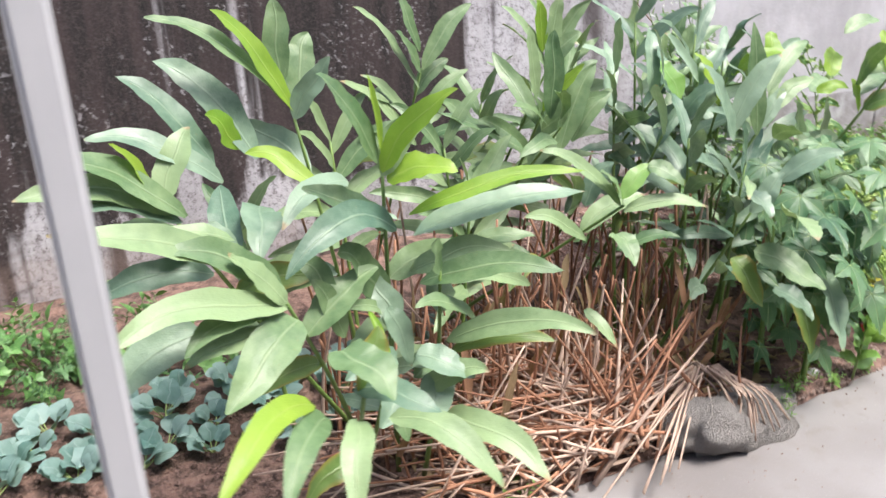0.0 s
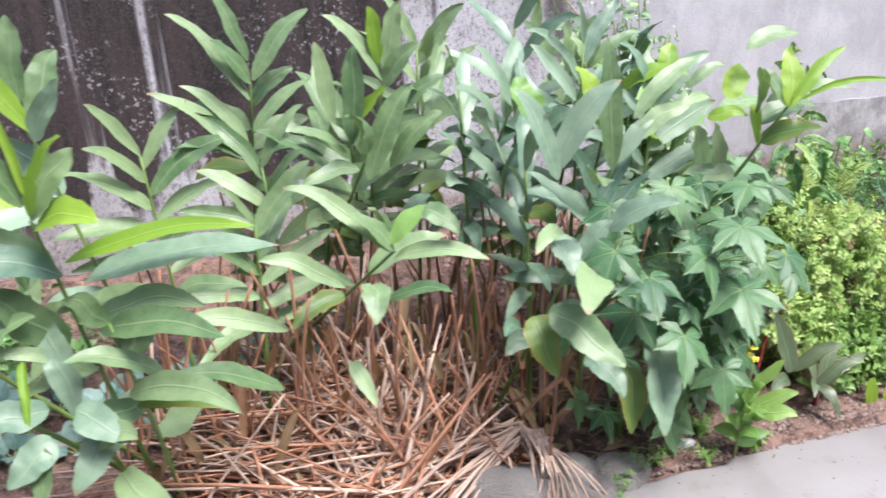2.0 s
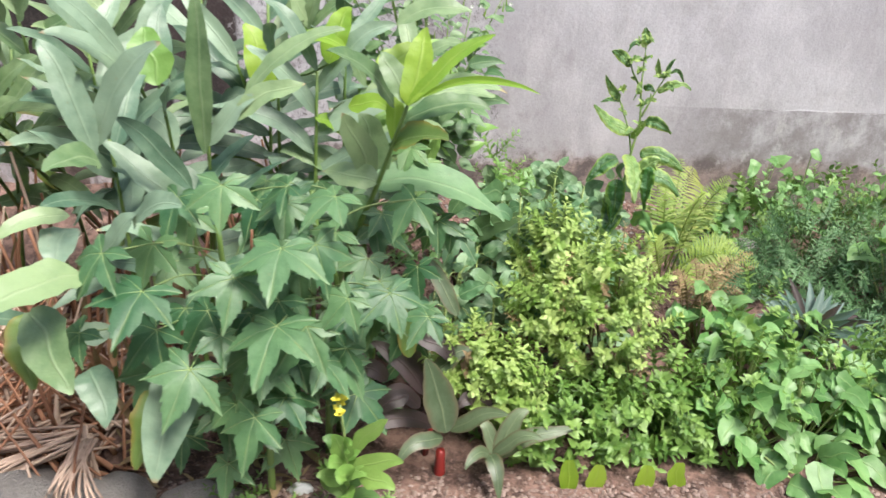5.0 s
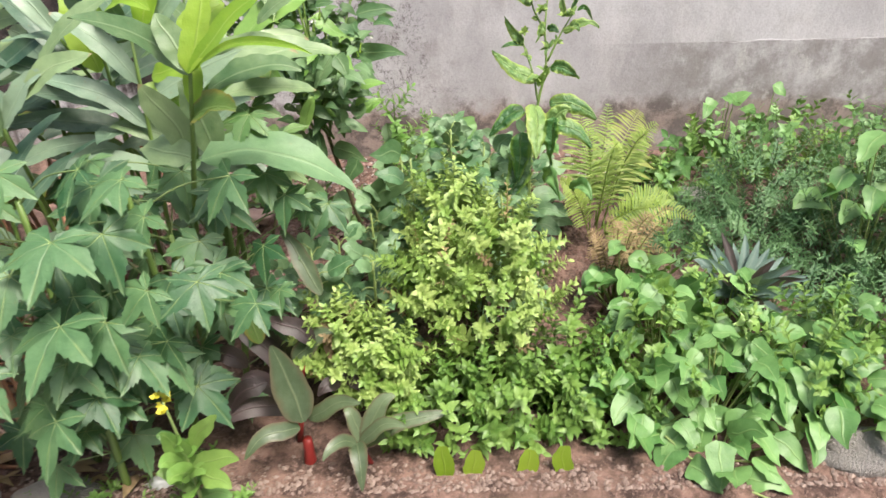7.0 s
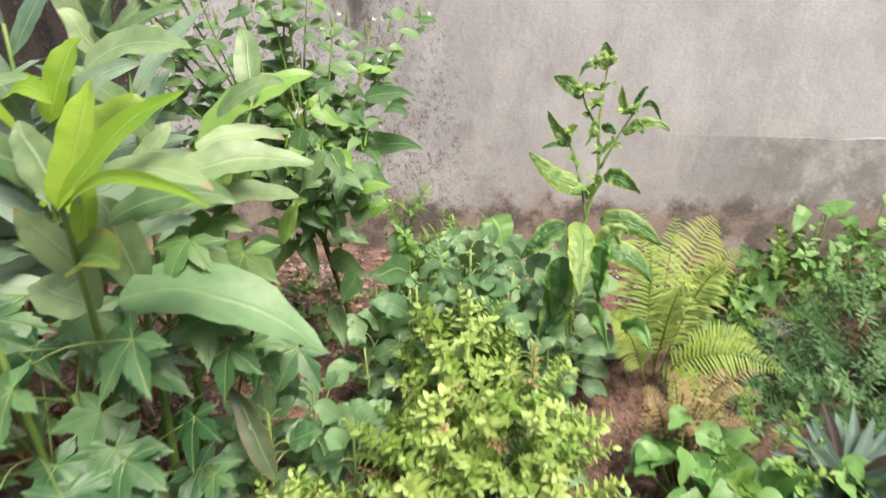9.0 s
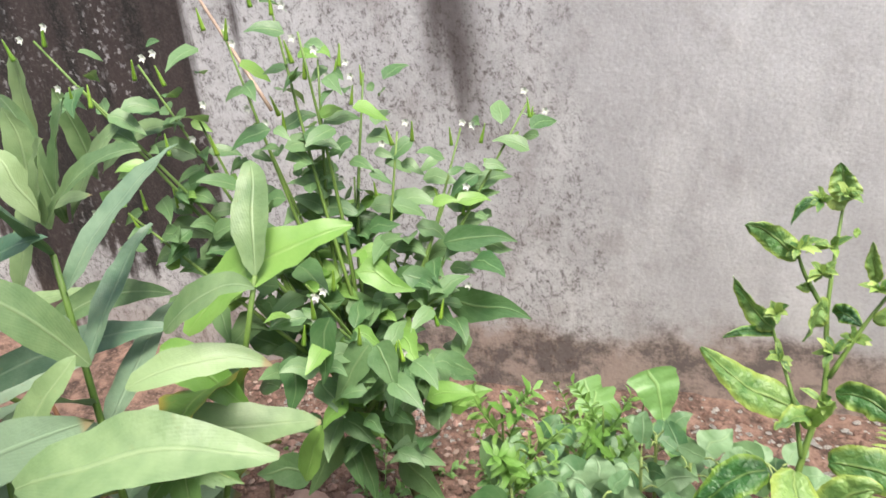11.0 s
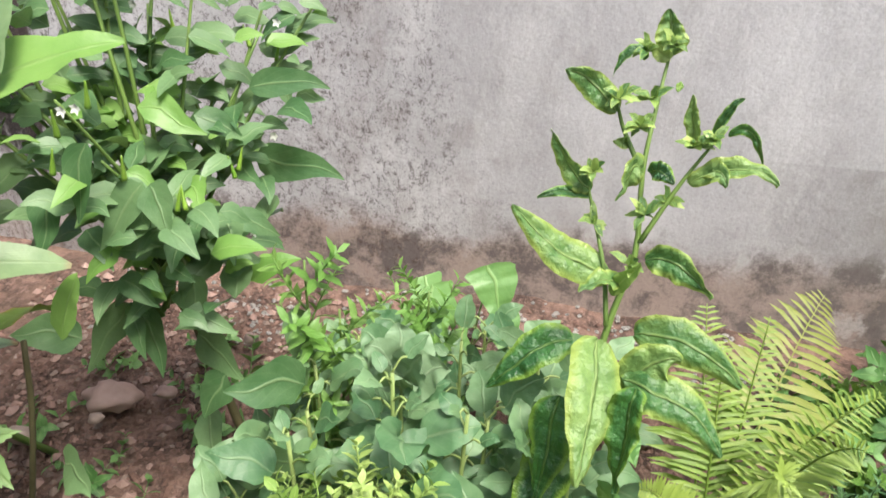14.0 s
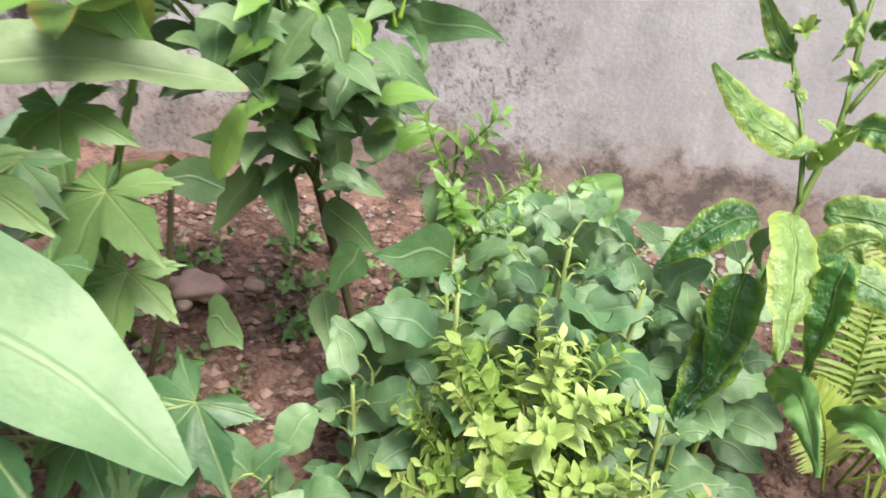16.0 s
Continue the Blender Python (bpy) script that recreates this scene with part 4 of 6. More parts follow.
lobed_plant(on_soil(2.68, 1.72), "bluish green plant with large lobed leaves", (
    ((2.74, 1.62, 0.88), 0.1), ((2.87, 1.68, 0.86), 0.085), ((2.52, 1.50, 0.77), 0.1), ((2.60, 1.47, 0.70), 0.115),
    ((2.78, 1.50, 0.72), 0.1), ((2.60, 1.52, 0.58), 0.11), ((2.69, 1.43, 0.54), 0.11), ((2.74, 1.50, 0.58), 0.07),
    ((2.76, 1.50, 0.40), 0.09), ((2.42, 1.55, 0.55), 0.1), ((2.58, 1.62, 0.74), 0.1), ((2.64, 1.60, 0.59), 0.09)), 0.75)
lobed_plant(on_soil(2.93, 1.78), "plant with large lobed green leaves on long stalks", (
    ((2.98, 1.62, 0.86), 0.1), ((3.15, 1.75, 0.81), 0.1), ((2.88, 1.50, 0.79), 0.125), ((2.87, 1.46, 0.63), 0.13),
    ((3.10, 1.58, 0.65), 0.1), ((3.01, 1.55, 0.65), 0.08), ((2.87, 1.50, 0.42), 0.09), ((3.19, 1.65, 0.55), 0.08),
    ((2.94, 1.57, 0.77), 0.1), ((2.97, 1.70, 0.74), 0.1), ((3.09, 1.75, 0.57), 0.095), ((2.99, 1.72, 0.58), 0.085)), 0.8, 12)
lobed_plant(on_soil(3.02, 1.95), "lobed-leaf plant behind the leaning ginger stem", (
    ((2.99, 1.90, 0.76), 0.1), ((3.07, 1.85, 0.73), 0.09), ((3.17, 1.95, 0.73), 0.1), ((2.78, 1.90, 0.79), 0.1),
    ((2.82, 1.80, 0.72), 0.09), ((3.19, 1.85, 0.46), 0.07), ((3.26, 1.98, 0.63), 0.07), ((3.15, 2.20, 0.73), 0.085),
    ((3.10, 2.15, 0.78), 0.08), ((3.22, 2.03, 0.76), 0.08), ((3.285, 2.105, 0.57), 0.11)), 0.7, 6, 0.9)
lobed_plant(on_soil(2.98, 2.2), "lobed-leaf plant between ginger and chilli", (
    ((3.165, 2.18, 0.745), 0.115), ((3.16, 2.20, 0.64), 0.085), ((3.11, 2.15, 0.63), 0.085), ((3.21, 2.05, 0.61), 0.085),
    ((3.10, 2.08, 0.80), 0.1), ((3.08, 2.24, 0.80), 0.09), ((3.14, 2.00, 0.86), 0.08)), 0.6, 3, 1.02, bright_lobed_mat, 0.35)
lobed_plant(on_soil(2.95, 1.88), "spreading plant with broad dark lobed leaves", (
    ((2.85, 1.78, 0.79), 0.13), ((2.88, 1.68, 0.70), 0.12), ((2.81, 1.60, 0.71), 0.13), ((3.05, 1.90, 0.67), 0.125), ((2.95, 1.95, 0.70), 0.12),
    ((3.08, 1.78, 0.51), 0.12), ((2.97, 1.75, 0.51), 0.1), ((2.875, 1.62, 0.50), 0.145), ((2.79, 1.58, 0.485), 0.13), ((2.89, 1.85, 0.57), 0.11),
    ((3.15, 1.87, 0.45), 0.1), ((2.78, 1.60, 0.58), 0.11), ((2.82, 1.60, 0.35), 0.12), ((2.93, 1.68, 0.41), 0.11), ((2.71, 1.58, 0.32), 0.1)), 0.6, 6, 0.95)
lobed_plant(on_soil(2.8, 1.62), "low lobed-leaf plant at the edge of the path", (
    ((2.92, 1.53, 0.59), 0.12), ((2.86, 1.55, 0.64), 0.1), ((2.95, 1.56, 0.48), 0.09), ((2.83, 1.50, 0.51), 0.09),
    ((2.89, 1.55, 0.36), 0.07), ((3.00, 1.60, 0.49), 0.08), ((2.88, 1.50, 0.77), 0.09), ((2.81, 1.52, 0.31), 0.07),
    ((3.00, 1.66, 0.54), 0.06)), 0.5, 12)


# ---- sprigs: shared meshes for small-leaved plants ----
def sprig_mesh(seed, pairs, height, size, outline, spread, top=0.5, width=0.45, stem_r=0.0022):
    """A shoot with crossed pairs of small leaves, standing on the origin."""
    r = random.Random(seed)
    g = Geo()
    bend = V(r.uniform(-0.25, 0.25), r.uniform(-0.25, 0.25), 0) * height
    spine = [V(0, 0, height * s / 5) + bend * (s / 5) ** 2 for s in range(6)]
    g.tube(spine, stem_r, stem_r * 0.5, 4)
    for k in range(pairs):
        s = 0.18 + 0.8 * k / max(1, pairs - 1)
        p = V(0, 0, height * s) + bend * s * s
        for half in (0, 180):
            a = radians(half + 88 * k + r.uniform(-25, 25))
            rise = 0.1 + 0.9 * s * top + r.uniform(-0.25, 0.25)
            d = V(math.cos(a), math.sin(a), rise).normalized()
            ln = size * (1.0 - 0.45 * s) * r.uniform(0.75, 1.2) * spread
            row = len(g.verts)
            g.blade(arc(p, p + d * ln, ln * 0.08, 3), ln * width, V(0, 0, 1), outline, 0.25, 0.0, 0.0, 2)
            foot = 4 * min(5, int(s * 5 + 0.5))
            g.faces.append((foot, row, row + 2))
    return g


def sprig_set(name, mat, count, **kw):
    made = []
    for k in range(count):
        g = sprig_mesh(100 + k * 7 + len(name), **kw)
        me = bpy.data.meshes.new(name)
        me.from_pydata([tuple(v) for v in g.verts], [], g.faces)
        me.materials.append(mat)
        layer = me.uv_layers.new(name="uv")
        layer.data.foreach_set("uv", [c for loop in me.loops for c in g.uvs[loop.vertex_index]])
        me.polygons.foreach_set("use_smooth", [True] * len(me.polygons))
        made.append(me)
    return made


def tilt(p, toward, amount, spin, size):
    """A pose at p that leans amount radians along toward."""
    axis = V(-toward.y, toward.x, 0)
    lean = Matrix.Rotation(amount, 4, axis.normalized()) if axis.length > 1e-5 else Matrix.Identity(4)
    return Matrix.Translation(p) @ lean @ Matrix.Rotation(spin, 4, "Z") @ Matrix.Scale(size, 4)


yellow_sprigs = sprig_set("sprig", yellow_mat, 5, pairs=11, height=0.13, size=0.043, outline=oval, spread=1.0, width=0.5)
faded_sprigs = sprig_set("dry_sprig", withered_mat, 1, pairs=7, height=0.12, size=0.026, outline=oval, spread=1.0, width=0.5)
herb_sprigs = sprig_set("sprig", herb_mat, 5, pairs=7, height=0.12, size=0.055, outline=ovate, spread=1.0, width=0.5)
dark_sprigs = sprig_set("sprig", dark_mat, 4, pairs=11, height=0.16, size=0.045, outline=lance, spread=1.0, width=0.2)
shoot_sprigs = sprig_set("sprig", shoot_mat, 4, pairs=8, height=0.12, size=0.05, outline=lance, spread=1.0, width=0.4)
weed_sprigs = sprig_set("sprig", heart_mat, 4, pairs=4, height=0.14, size=0.085, outline=ovate, spread=1.0, width=0.55)


def bush(base, label, category, lobes, meshes, stems, per, twig=wood_mat, name="bush"):
    """A bush of shoots on the outside of its lobes; lobes: centre, radii."""
    base = Vector(base)
    plant = thing(name, base, label, category)
    r = random.Random(int(base.x * 1000))
    for centre, radii in lobes:
        c = Vector(centre)
        for k in range(stems):
            e = c + V(r.uniform(-0.6, 0.6) * radii[0], r.uniform(-0.6, 0.6) * radii[1], r.uniform(-0.5, 0.5) * radii[2])
            f = base + V(r.uniform(-0.05, 0.05), r.uniform(-0.04, 0.04), 0)
            stem(plant, [f, f.lerp(e, 0.5) + V(0, 0, 0.03), e], 0.004, 0.002, twig, "twig", 5)
        for k in range(per):
            z = 1 - 1.55 * (k + 0.5) / per
            a = k * 2.39996 + r.uniform(-0.4, 0.4)
            h = math.sqrt(max(0, 1 - z * z))
            out = V(h * math.cos(a), h * math.sin(a), z)
            depth = r.uniform(0.45, 0.98)
            p = c + V(out.x * radii[0], out.y * radii[1], out.z * radii[2]) * depth
            flat = V(out.x, out.y, 0)
            share("sprig", r.choice(meshes), plant, Matrix.Translation(-base) @ tilt(p - V(0, 0, 0.07), flat, min(1.1, h * 1.0), r.uniform(0, 6.3), r.uniform(0.62, 1.0)))
    return plant


# pale yellow-green bush
bush(on_soil(3.72, 2.0), "dense yellow-green bush with small oval leaves", "bush",
     (((3.72, 2.0, 0.33), (0.14, 0.14, 0.15)), ((3.61, 2.26, 0.47), (0.07, 0.06, 0.13)), ((3.75, 2.06, 0.46), (0.085, 0.08, 0.15)),
      ((3.56, 2.04, 0.39), (0.075, 0.08, 0.13)), ((3.42, 1.85, 0.24), (0.06, 0.06, 0.16)), ((3.31, 1.87, 0.3), (0.04, 0.04, 0.12))), yellow_sprigs + yellow_sprigs + faded_sprigs, 4, 68, name="yellow_green_bush")
# low green herbs before it
for k, (hx, hy, rx, rz) in enumerate(((3.55, 1.82, 0.16, 0.14), (3.78, 1.84, 0.16, 0.13), (3.98, 1.87, 0.14, 0.13), (3.68, 1.92, 0.17, 0.18), (3.92, 1.98, 0.15, 0.18))):
    bush(on_soil(hx, hy), "low green herb with pointed leaves", "herb", (((hx, hy, 0.08 + soil_height(hx, hy)), (rx, 0.1, rz)),), herb_sprigs, 3, 60, stem_mat, "green_herb")

# small herbs that push up between the creepers
for hx, hy, rz in ((4.16, 1.93, 0.2), (4.38, 2.0, 0.24), (4.55, 1.87, 0.19), (4.3, 2.2, 0.26), (4.66, 2.05, 0.22)):
    bush(on_soil(hx, hy), "small bright herb among the creepers", "herb", (((hx, hy, 0.1 + soil_height(hx, hy)), (0.11, 0.09, rz)),), herb_sprigs, 3, 26, stem_mat, "green_herb")

# dark fine-leaved shrub by the wall
for k, (hx, hy, hz, rx, rz) in enumerate(((4.75, 2.75, 0.28, 0.22, 0.22), (5.1, 2.7, 0.3, 0.25, 0.25), (5.45, 2.8, 0.32, 0.28, 0.28), (4.9, 2.5, 0.22, 0.2, 0.18), (5.9, 2.85, 0.35, 0.35, 0.3), (4.65, 2.62, 0.2, 0.2, 0.14), (5.2, 2.4, 0.15, 0.25, 0.14), (4.75, 2.35, 0.1, 0.18, 0.12), (4.98, 2.25, 0.12, 0.2, 0.14), (4.42, 2.72, 0.16, 0.14, 0.12))):
    bush(on_soil(hx, hy), "dark green shrub with fine narrow leaves", "shrub", (((hx, hy, hz), (rx, 0.17, rz)),), dark_sprigs, 4, 125, stem_mat, "fine_leaved_shrub")
# fresh herbs along the wall
for k, (hx, hy, hz, rx, rz) in enumerate(((4.62, 3.05, 0.3, 0.14, 0.17), (4.95, 3.1, 0.32, 0.16, 0.18), (5.3, 3.12, 0.3, 0.18, 0.2), (5.75, 3.1, 0.32, 0.25, 0.2), (4.4, 3.0, 0.24, 0.1, 0.1))):
    bush(on_soil(hx, hy), "fresh green herb growing at the wall foot", "herb", (((hx, hy, hz), (rx, 0.12, rz)),), herb_sprigs + weed_sprigs, 4, 46, stem_mat, "wall_herb")
# low green growth at the far right and by the seedlings
for k, (hx, hy, hz, rx, rz) in enumerate(((4.85, 1.95, 0.12, 0.2, 0.16), (5.2, 2.1, 0.15, 0.25, 0.18), (5.5, 2.3, 0.16, 0.25, 0.2), (6.0, 2.4, 0.2, 0.35, 0.25))):
    bush(on_soil(hx, hy), "low bright green herb with small leaves", "herb", (((hx, hy, hz), (rx, 0.16, rz)),), herb_sprigs, 4, 46, stem_mat, "green_herb")
for k, (hx, hy, hz, rx, rz) in enumerate(((0.34, 2.84, 0.24, 0.22, 0.18), (0.58, 2.91, 0.22, 0.25, 0.16), (0.15, 2.75, 0.2, 0.28, 0.16), (0.55, 2.75, 0.18, 0.22, 0.12), (-0.3, 2.6, 0.18, 0.3, 0.16), (0.9, 2.7, 0.17, 0.2, 0.12), (-0.1, 2.95, 0.22, 0.3, 0.15))):
    bush(on_soil(hx, hy), "leafy green weed behind the seedlings", "weed", (((hx, hy, hz), (rx, 0.14, rz)),), dark_sprigs + weed_sprigs, 3, 40, stem_mat, "green_weed")


# ---- heart-leaved creepers ----
def heart_plant(base, count, spread, tall, seed, size=0.075, label="heart-leaved green creeper with upright leaves", mat=heart_mat):
    r = random.Random(seed)
    base = Vector(base)
    plant = thing("heart_leaf_plant", base, label, "creeper", "heart-leaved creepers")
    for k in range(count):
        a = k * 2.4 + r.uniform(-0.4, 0.4)
        d = spread * math.sqrt((k + 0.5) / count)
        h = tall * (1 - 0.55 * (d / spread) ** 2) * r.uniform(0.6, 1.1)
        p = base + V(math.cos(a) * d, math.sin(a) * d * 0.75, h)
        stem(plant, [base + V(math.cos(a), math.sin(a), 0) * d * 0.25, base + V(math.cos(a) * d * 0.7, math.sin(a) * d * 0.55, h * 0.6), p], 0.003, 0.002, pale_stem, "petiole", 4)
        ln = size * r.uniform(0.75, 1.3)
        face = r.uniform(-0.9, 0.9)
        dirn = V(math.cos(a) * 0.7 + math.sin(face) * 0.4, math.sin(a) * 0.5 - 0.55, -0.2 + r.uniform(-0.6, 0.7)).normalized()
        leaf(plant, p - dirn * ln * 0.2, p + dirn * ln * 0.8, ln * r.uniform(0.6, 0.85), mat, heart if k % 3 else ovate, ln * r.uniform(0.02, 0.12), r.uniform(0.02, 0.3), 0.06, r.uniform(-0.7, 0.7), up=V(r.uniform(-0.6, 0.6), -0.5 + r.uniform(-0.5, 0.5), 1), steps=7)
    return plant


for k, (hx, hy, n_l, sp, tl) in enumerate(((4.12, 1.82, 20, 0.17, 0.2), (4.32, 1.86, 24, 0.2, 0.24), (4.5, 1.95, 22, 0.2, 0.24), (4.22, 2.05, 22, 0.18, 0.27), (4.42, 2.15, 20, 0.17, 0.25),
                                           (4.62, 1.82, 20, 0.2, 0.18), (4.15, 2.25, 14, 0.12, 0.24), (4.75, 2.05, 16, 0.18, 0.22), (4.3, 1.72, 12, 0.16, 0.1))):
    heart_plant(on_soil(hx, hy), int(n_l * 1.5), sp, tl, 40 + k, (0.085, 0.07, 0.098)[k % 3])
heart_plant(on_soil(4.98, 2.45), 24, 0.18, 0.48, 61, 0.12, "taller heart-leaved plant by the dark shrub")
heart_plant(on_soil(5.35, 2.5), 26, 0.22, 0.5, 62, 0.12, "taller heart-leaved plant by the dark shrub")
heart_plant(on_soil(4.72, 3.2), 7, 0.1, 0.42, 63, 0.07, "thin shoot with pale leaves before the wall")
heart_plant(on_soil(4.9, 3.22), 7, 0.1, 0.36, 64, 0.07, "thin shoot with pale leaves before the wall")
# trailing runner over the path
runner = thing("creeper_runner", (4.35, 1.68, 0.02), "pale runner with two leaves on the path", "creeper")
stem(runner, [(4.15, 1.72, 0.08), (4.25, 1.64, 0.02), (4.45, 1.52, 0.012)], 0.0035, 0.0025, pale_stem)
leaf(runner, (4.2, 1.66, 0.04), (4.26, 1.58, 0.02), 0.07, heart_mat, heart)
leaf(runner, (4.33, 1.62, 0.03), (4.43, 1.58, 0.02), 0.06, heart_mat, heart)

# ---- boat-leaved rosette ----
ros = thing("rosette_plant", (4.50, 2.23, 0.13), "stiff silvery rosette with purple leaf backs", "rosette plant")
for k in range(52):
    a = k * 2.4
    el = 0.1 + 0.85 * (1 - k / 52)
    d = V(math.cos(a) * math.cos(el), math.sin(a) * math.cos(el), math.sin(el))
    b = ros.location + V(0, 0, 0.035)
    leaf(ros, b, b + d * rng.uniform(0.14, 0.22), 0.029, rosette_mat if k % 6 else maroon_mat, strap, 0.01, 0.5, 0.0)


# ---- ferns ----
def frond(parent, b, t, reach, mat, sag=0.05, pairs=28, label=""):
    """A feather-shaped frond: a thin rachis with narrow leaflets on both sides."""
    b, t = Vector(b) - parent.location, Vector(t) - parent.location
    pts = arc(b, t, sag, 24)
    g = Geo()
    g.tube(pts, 0.0028, 0.001, 4)
    for k in range(pairs):
        s = 0.16 + 0.82 * k / (pairs - 1)
        i = min(23, int(s * 24))
        p = pts[i].lerp(pts[i + 1], s * 24 - i)
        d = (pts[i + 1] - pts[i]).normalized()
        side = d.cross(V(0.1, -0.75, 0.65)).normalized()
        ln = reach * min(1, (s / 0.34) ** 0.5) * min(1, (1.04 - s) * 1.6) ** 0.85 * rng.uniform(0.88, 1.08) + 0.004
        for sg in (-1, 1):
            e = p + (side * sg + d * 0.42).normalized() * ln + V(0, 0, -rng.uniform(0.0, 0.3) * ln)
            g.blade(arc(p, e, ln * 0.06, 3), ln * 0.085 + 0.002, V(rng.uniform(-0.3, 0.3), -0.6, 0.8), strap, 0.25, 0.12, rng.uniform(-0.5, 0.5), 2)
    return g.made("frond", mat, parent, label)


fern = thing("fern", on_soil(4.12, 2.62), "yellow-green fern with feathery fronds", "fern")
fc = V(4.12, 2.62, 0.22)
frond(fern, fc, (4.38, 3.16, 0.45), 0.15, fern_gold, 0.07, 24, "upright golden frond")
frond(fern, fc + V(-0.03, 0, 0), (4.06, 2.75, 0.63), 0.09, fern_mat, 0.03)
frond(fern, fc, (4.29, 2.60, 0.60), 0.07, fern_mat, 0.06)
frond(fern, fc + V(0.02, -0.02, 0), (4.22, 2.45, 0.62), 0.07, fern_mat, 0.08)
frond(fern, fc + V(0, -0.02, -0.03), (4.11, 2.35, 0.63), 0.07, fern_mat, 0.09)
frond(fern, fc + V(0, 0, 0.02), (4.16, 2.75, 0.62), 0.07, fern_mat, 0.02)
frond(fern, fc + V(0, -0.02, -0.02), (4.42, 2.50, 0.30), 0.07, fern_mat, 0.07)
frond(fern, fc + V(-0.02, -0.02, -0.02), (4.09, 2.70, 0.58), 0.07, fern_mat, 0.03)
frond(fern, fc + V(-0.02, -0.03, -0.04), (3.97, 2.50, 0.45), 0.06, fern_mat, 0.05)
frond(fern, fc + V(0.03, -0.02, -0.03), (4.38, 2.60, 0.32), 0.07, fern_mat, 0.07)
frond(fern, fc + V(0.0, -0.03, -0.05), (4.25, 2.3, 0.2), 0.07, fern_mat, 0.09)
dry_fern = thing("dry_fern", on_soil(4.12, 2.32), "withered brown curled fern tuft", "fern")
for k in range(16):
    a = k * 2.4
    b = dry_fern.location + V(rng.uniform(-0.02, 0.02), rng.uniform(-0.02, 0.02), 0.02)
    frond(dry_fern, b, b + V(math.cos(a) * 0.12 + 0.03, math.sin(a) * 0.07 - 0.02, rng.uniform(0.12, 0.34)), 0.03, withered_mat, 0.09, 16)

# ---- tall plant with curled yellow-edged leaves ----
def crinkled(parent, b, t, width, mat, sag, fold, wave, twist, up):
    """A puckered leaf whose blade bulges between its veins and whose margin is ruffled."""
    b, t = Vector(b) - parent.location, Vector(t) - parent.location
    g2 = Geo().blade(arc(b, t, sag, 30), width, up, oval, fold, wave, twist, 12)
    face = up.normalized()
    amp = min(1.0, width / 0.08)
    for k, v in enumerate(g2.verts):
        u, w = g2.uvs[k]
        edge = abs(w - 0.5) * 2
        bulge = 0.006 * noise.noise(v * 48) + 0.0045 * abs(math.sin((u - 0.35 * edge) * 24)) * (1 - abs(edge - 0.5)) + 0.003 * noise.noise(v * 110)
        g2.verts[k] = v + face * (bulge * amp - 0.022 * amp * max(0, edge - 0.55) ** 1.3)
    return g2.made("leaf", mat, parent)


tall = thing("curled_leaf_plant", on_soil(3.86, 2.5), "tall plant with curled yellow-edged green leaves", "leafy plant")
ax = (3.89, 2.52, 0.71)
stem(tall, [tall.location, V(3.86, 2.5, 0.4), ax, (3.92, 2.56, 0.80), (3.91, 2.58, 0.91), (3.92, 2.62, 0.99), (3.93, 2.66, 1.05)], 0.006, 0.002, stem_mat)
stem(tall, [ax, (3.88, 2.55, 0.78), (3.85, 2.60, 0.86), (3.84, 2.60, 0.90)], 0.0036, 0.0018, stem_mat, "branch")
stem(tall, [(3.92, 2.56, 0.82), (3.96, 2.58, 0.90), (4.00, 2.60, 0.96)], 0.0038, 0.0018, stem_mat, "branch")
stem(tall, [(3.91, 2.58, 0.91), (3.88, 2.60, 0.96), (3.87, 2.60, 0.99)], 0.004, 0.002, stem_mat, "branch")
def curled_leaf(b, t, w, mat, sag):
    big = w > 0.07
    crinkled(tall, b, t, w * (0.76 if big else 0.68), mat, sag, rng.uniform(0.05, 0.3) if big else rng.uniform(0.3, 0.7), 0.05 if big else 0.12,
             rng.uniform(-0.5, 0.5) if big else rng.uniform(-1.3, 1.3), V(rng.uniform(-0.4, 0.4), -0.8, 0.6))


curled_leaf((3.88, 2.50, 0.70), (3.87, 2.34, 0.59), 0.1, curl_mat, 0.02)
curled_leaf((3.86, 2.50, 0.55), (3.80, 2.40, 0.42), 0.11, curl_dark, 0.02)
curled_leaf((3.85, 2.52, 0.68), (3.74, 2.48, 0.61), 0.075, curl_dark, 0.02)
curled_leaf((3.93, 2.54, 0.69), (4.07, 2.50, 0.65), 0.08, curl_mat, 0.03)
curled_leaf((3.92, 2.50, 0.64), (4.05, 2.44, 0.58), 0.085, curl_mat, 0.03)
curled_leaf((3.89, 2.55, 0.77), (3.75, 2.55, 0.86), 0.075, curl_mat, -0.02)
curled_leaf((3.85, 2.60, 0.87), (3.79, 2.60, 0.95), 0.045, curl_mat, -0.01)
curled_leaf((3.87, 2.60, 0.98), (3.80, 2.60, 1.03), 0.055, curl_mat, 0.01)
curled_leaf((3.93, 2.55, 0.80), (4.01, 2.50, 0.78), 0.06, curl_mat, 0.02)
curled_leaf((3.97, 2.58, 0.90), (4.07, 2.55, 0.92), 0.045, curl_mat, 0.02)
curled_leaf((3.99, 2.60, 0.95), (4.02, 2.60, 1.01), 0.02, curl_dark, 0.01)
curled_leaf((4.01, 2.60, 0.96), (4.06, 2.58, 0.92), 0.02, curl_dark, 0.03)
curled_leaf((3.97, 2.60, 0.95), (3.96, 2.60, 1.01), 0.03, curl_mat, 0.0)
curled_leaf((3.93, 2.66, 1.04), (3.92, 2.66, 1.10), 0.06, curl_mat, 0.0)
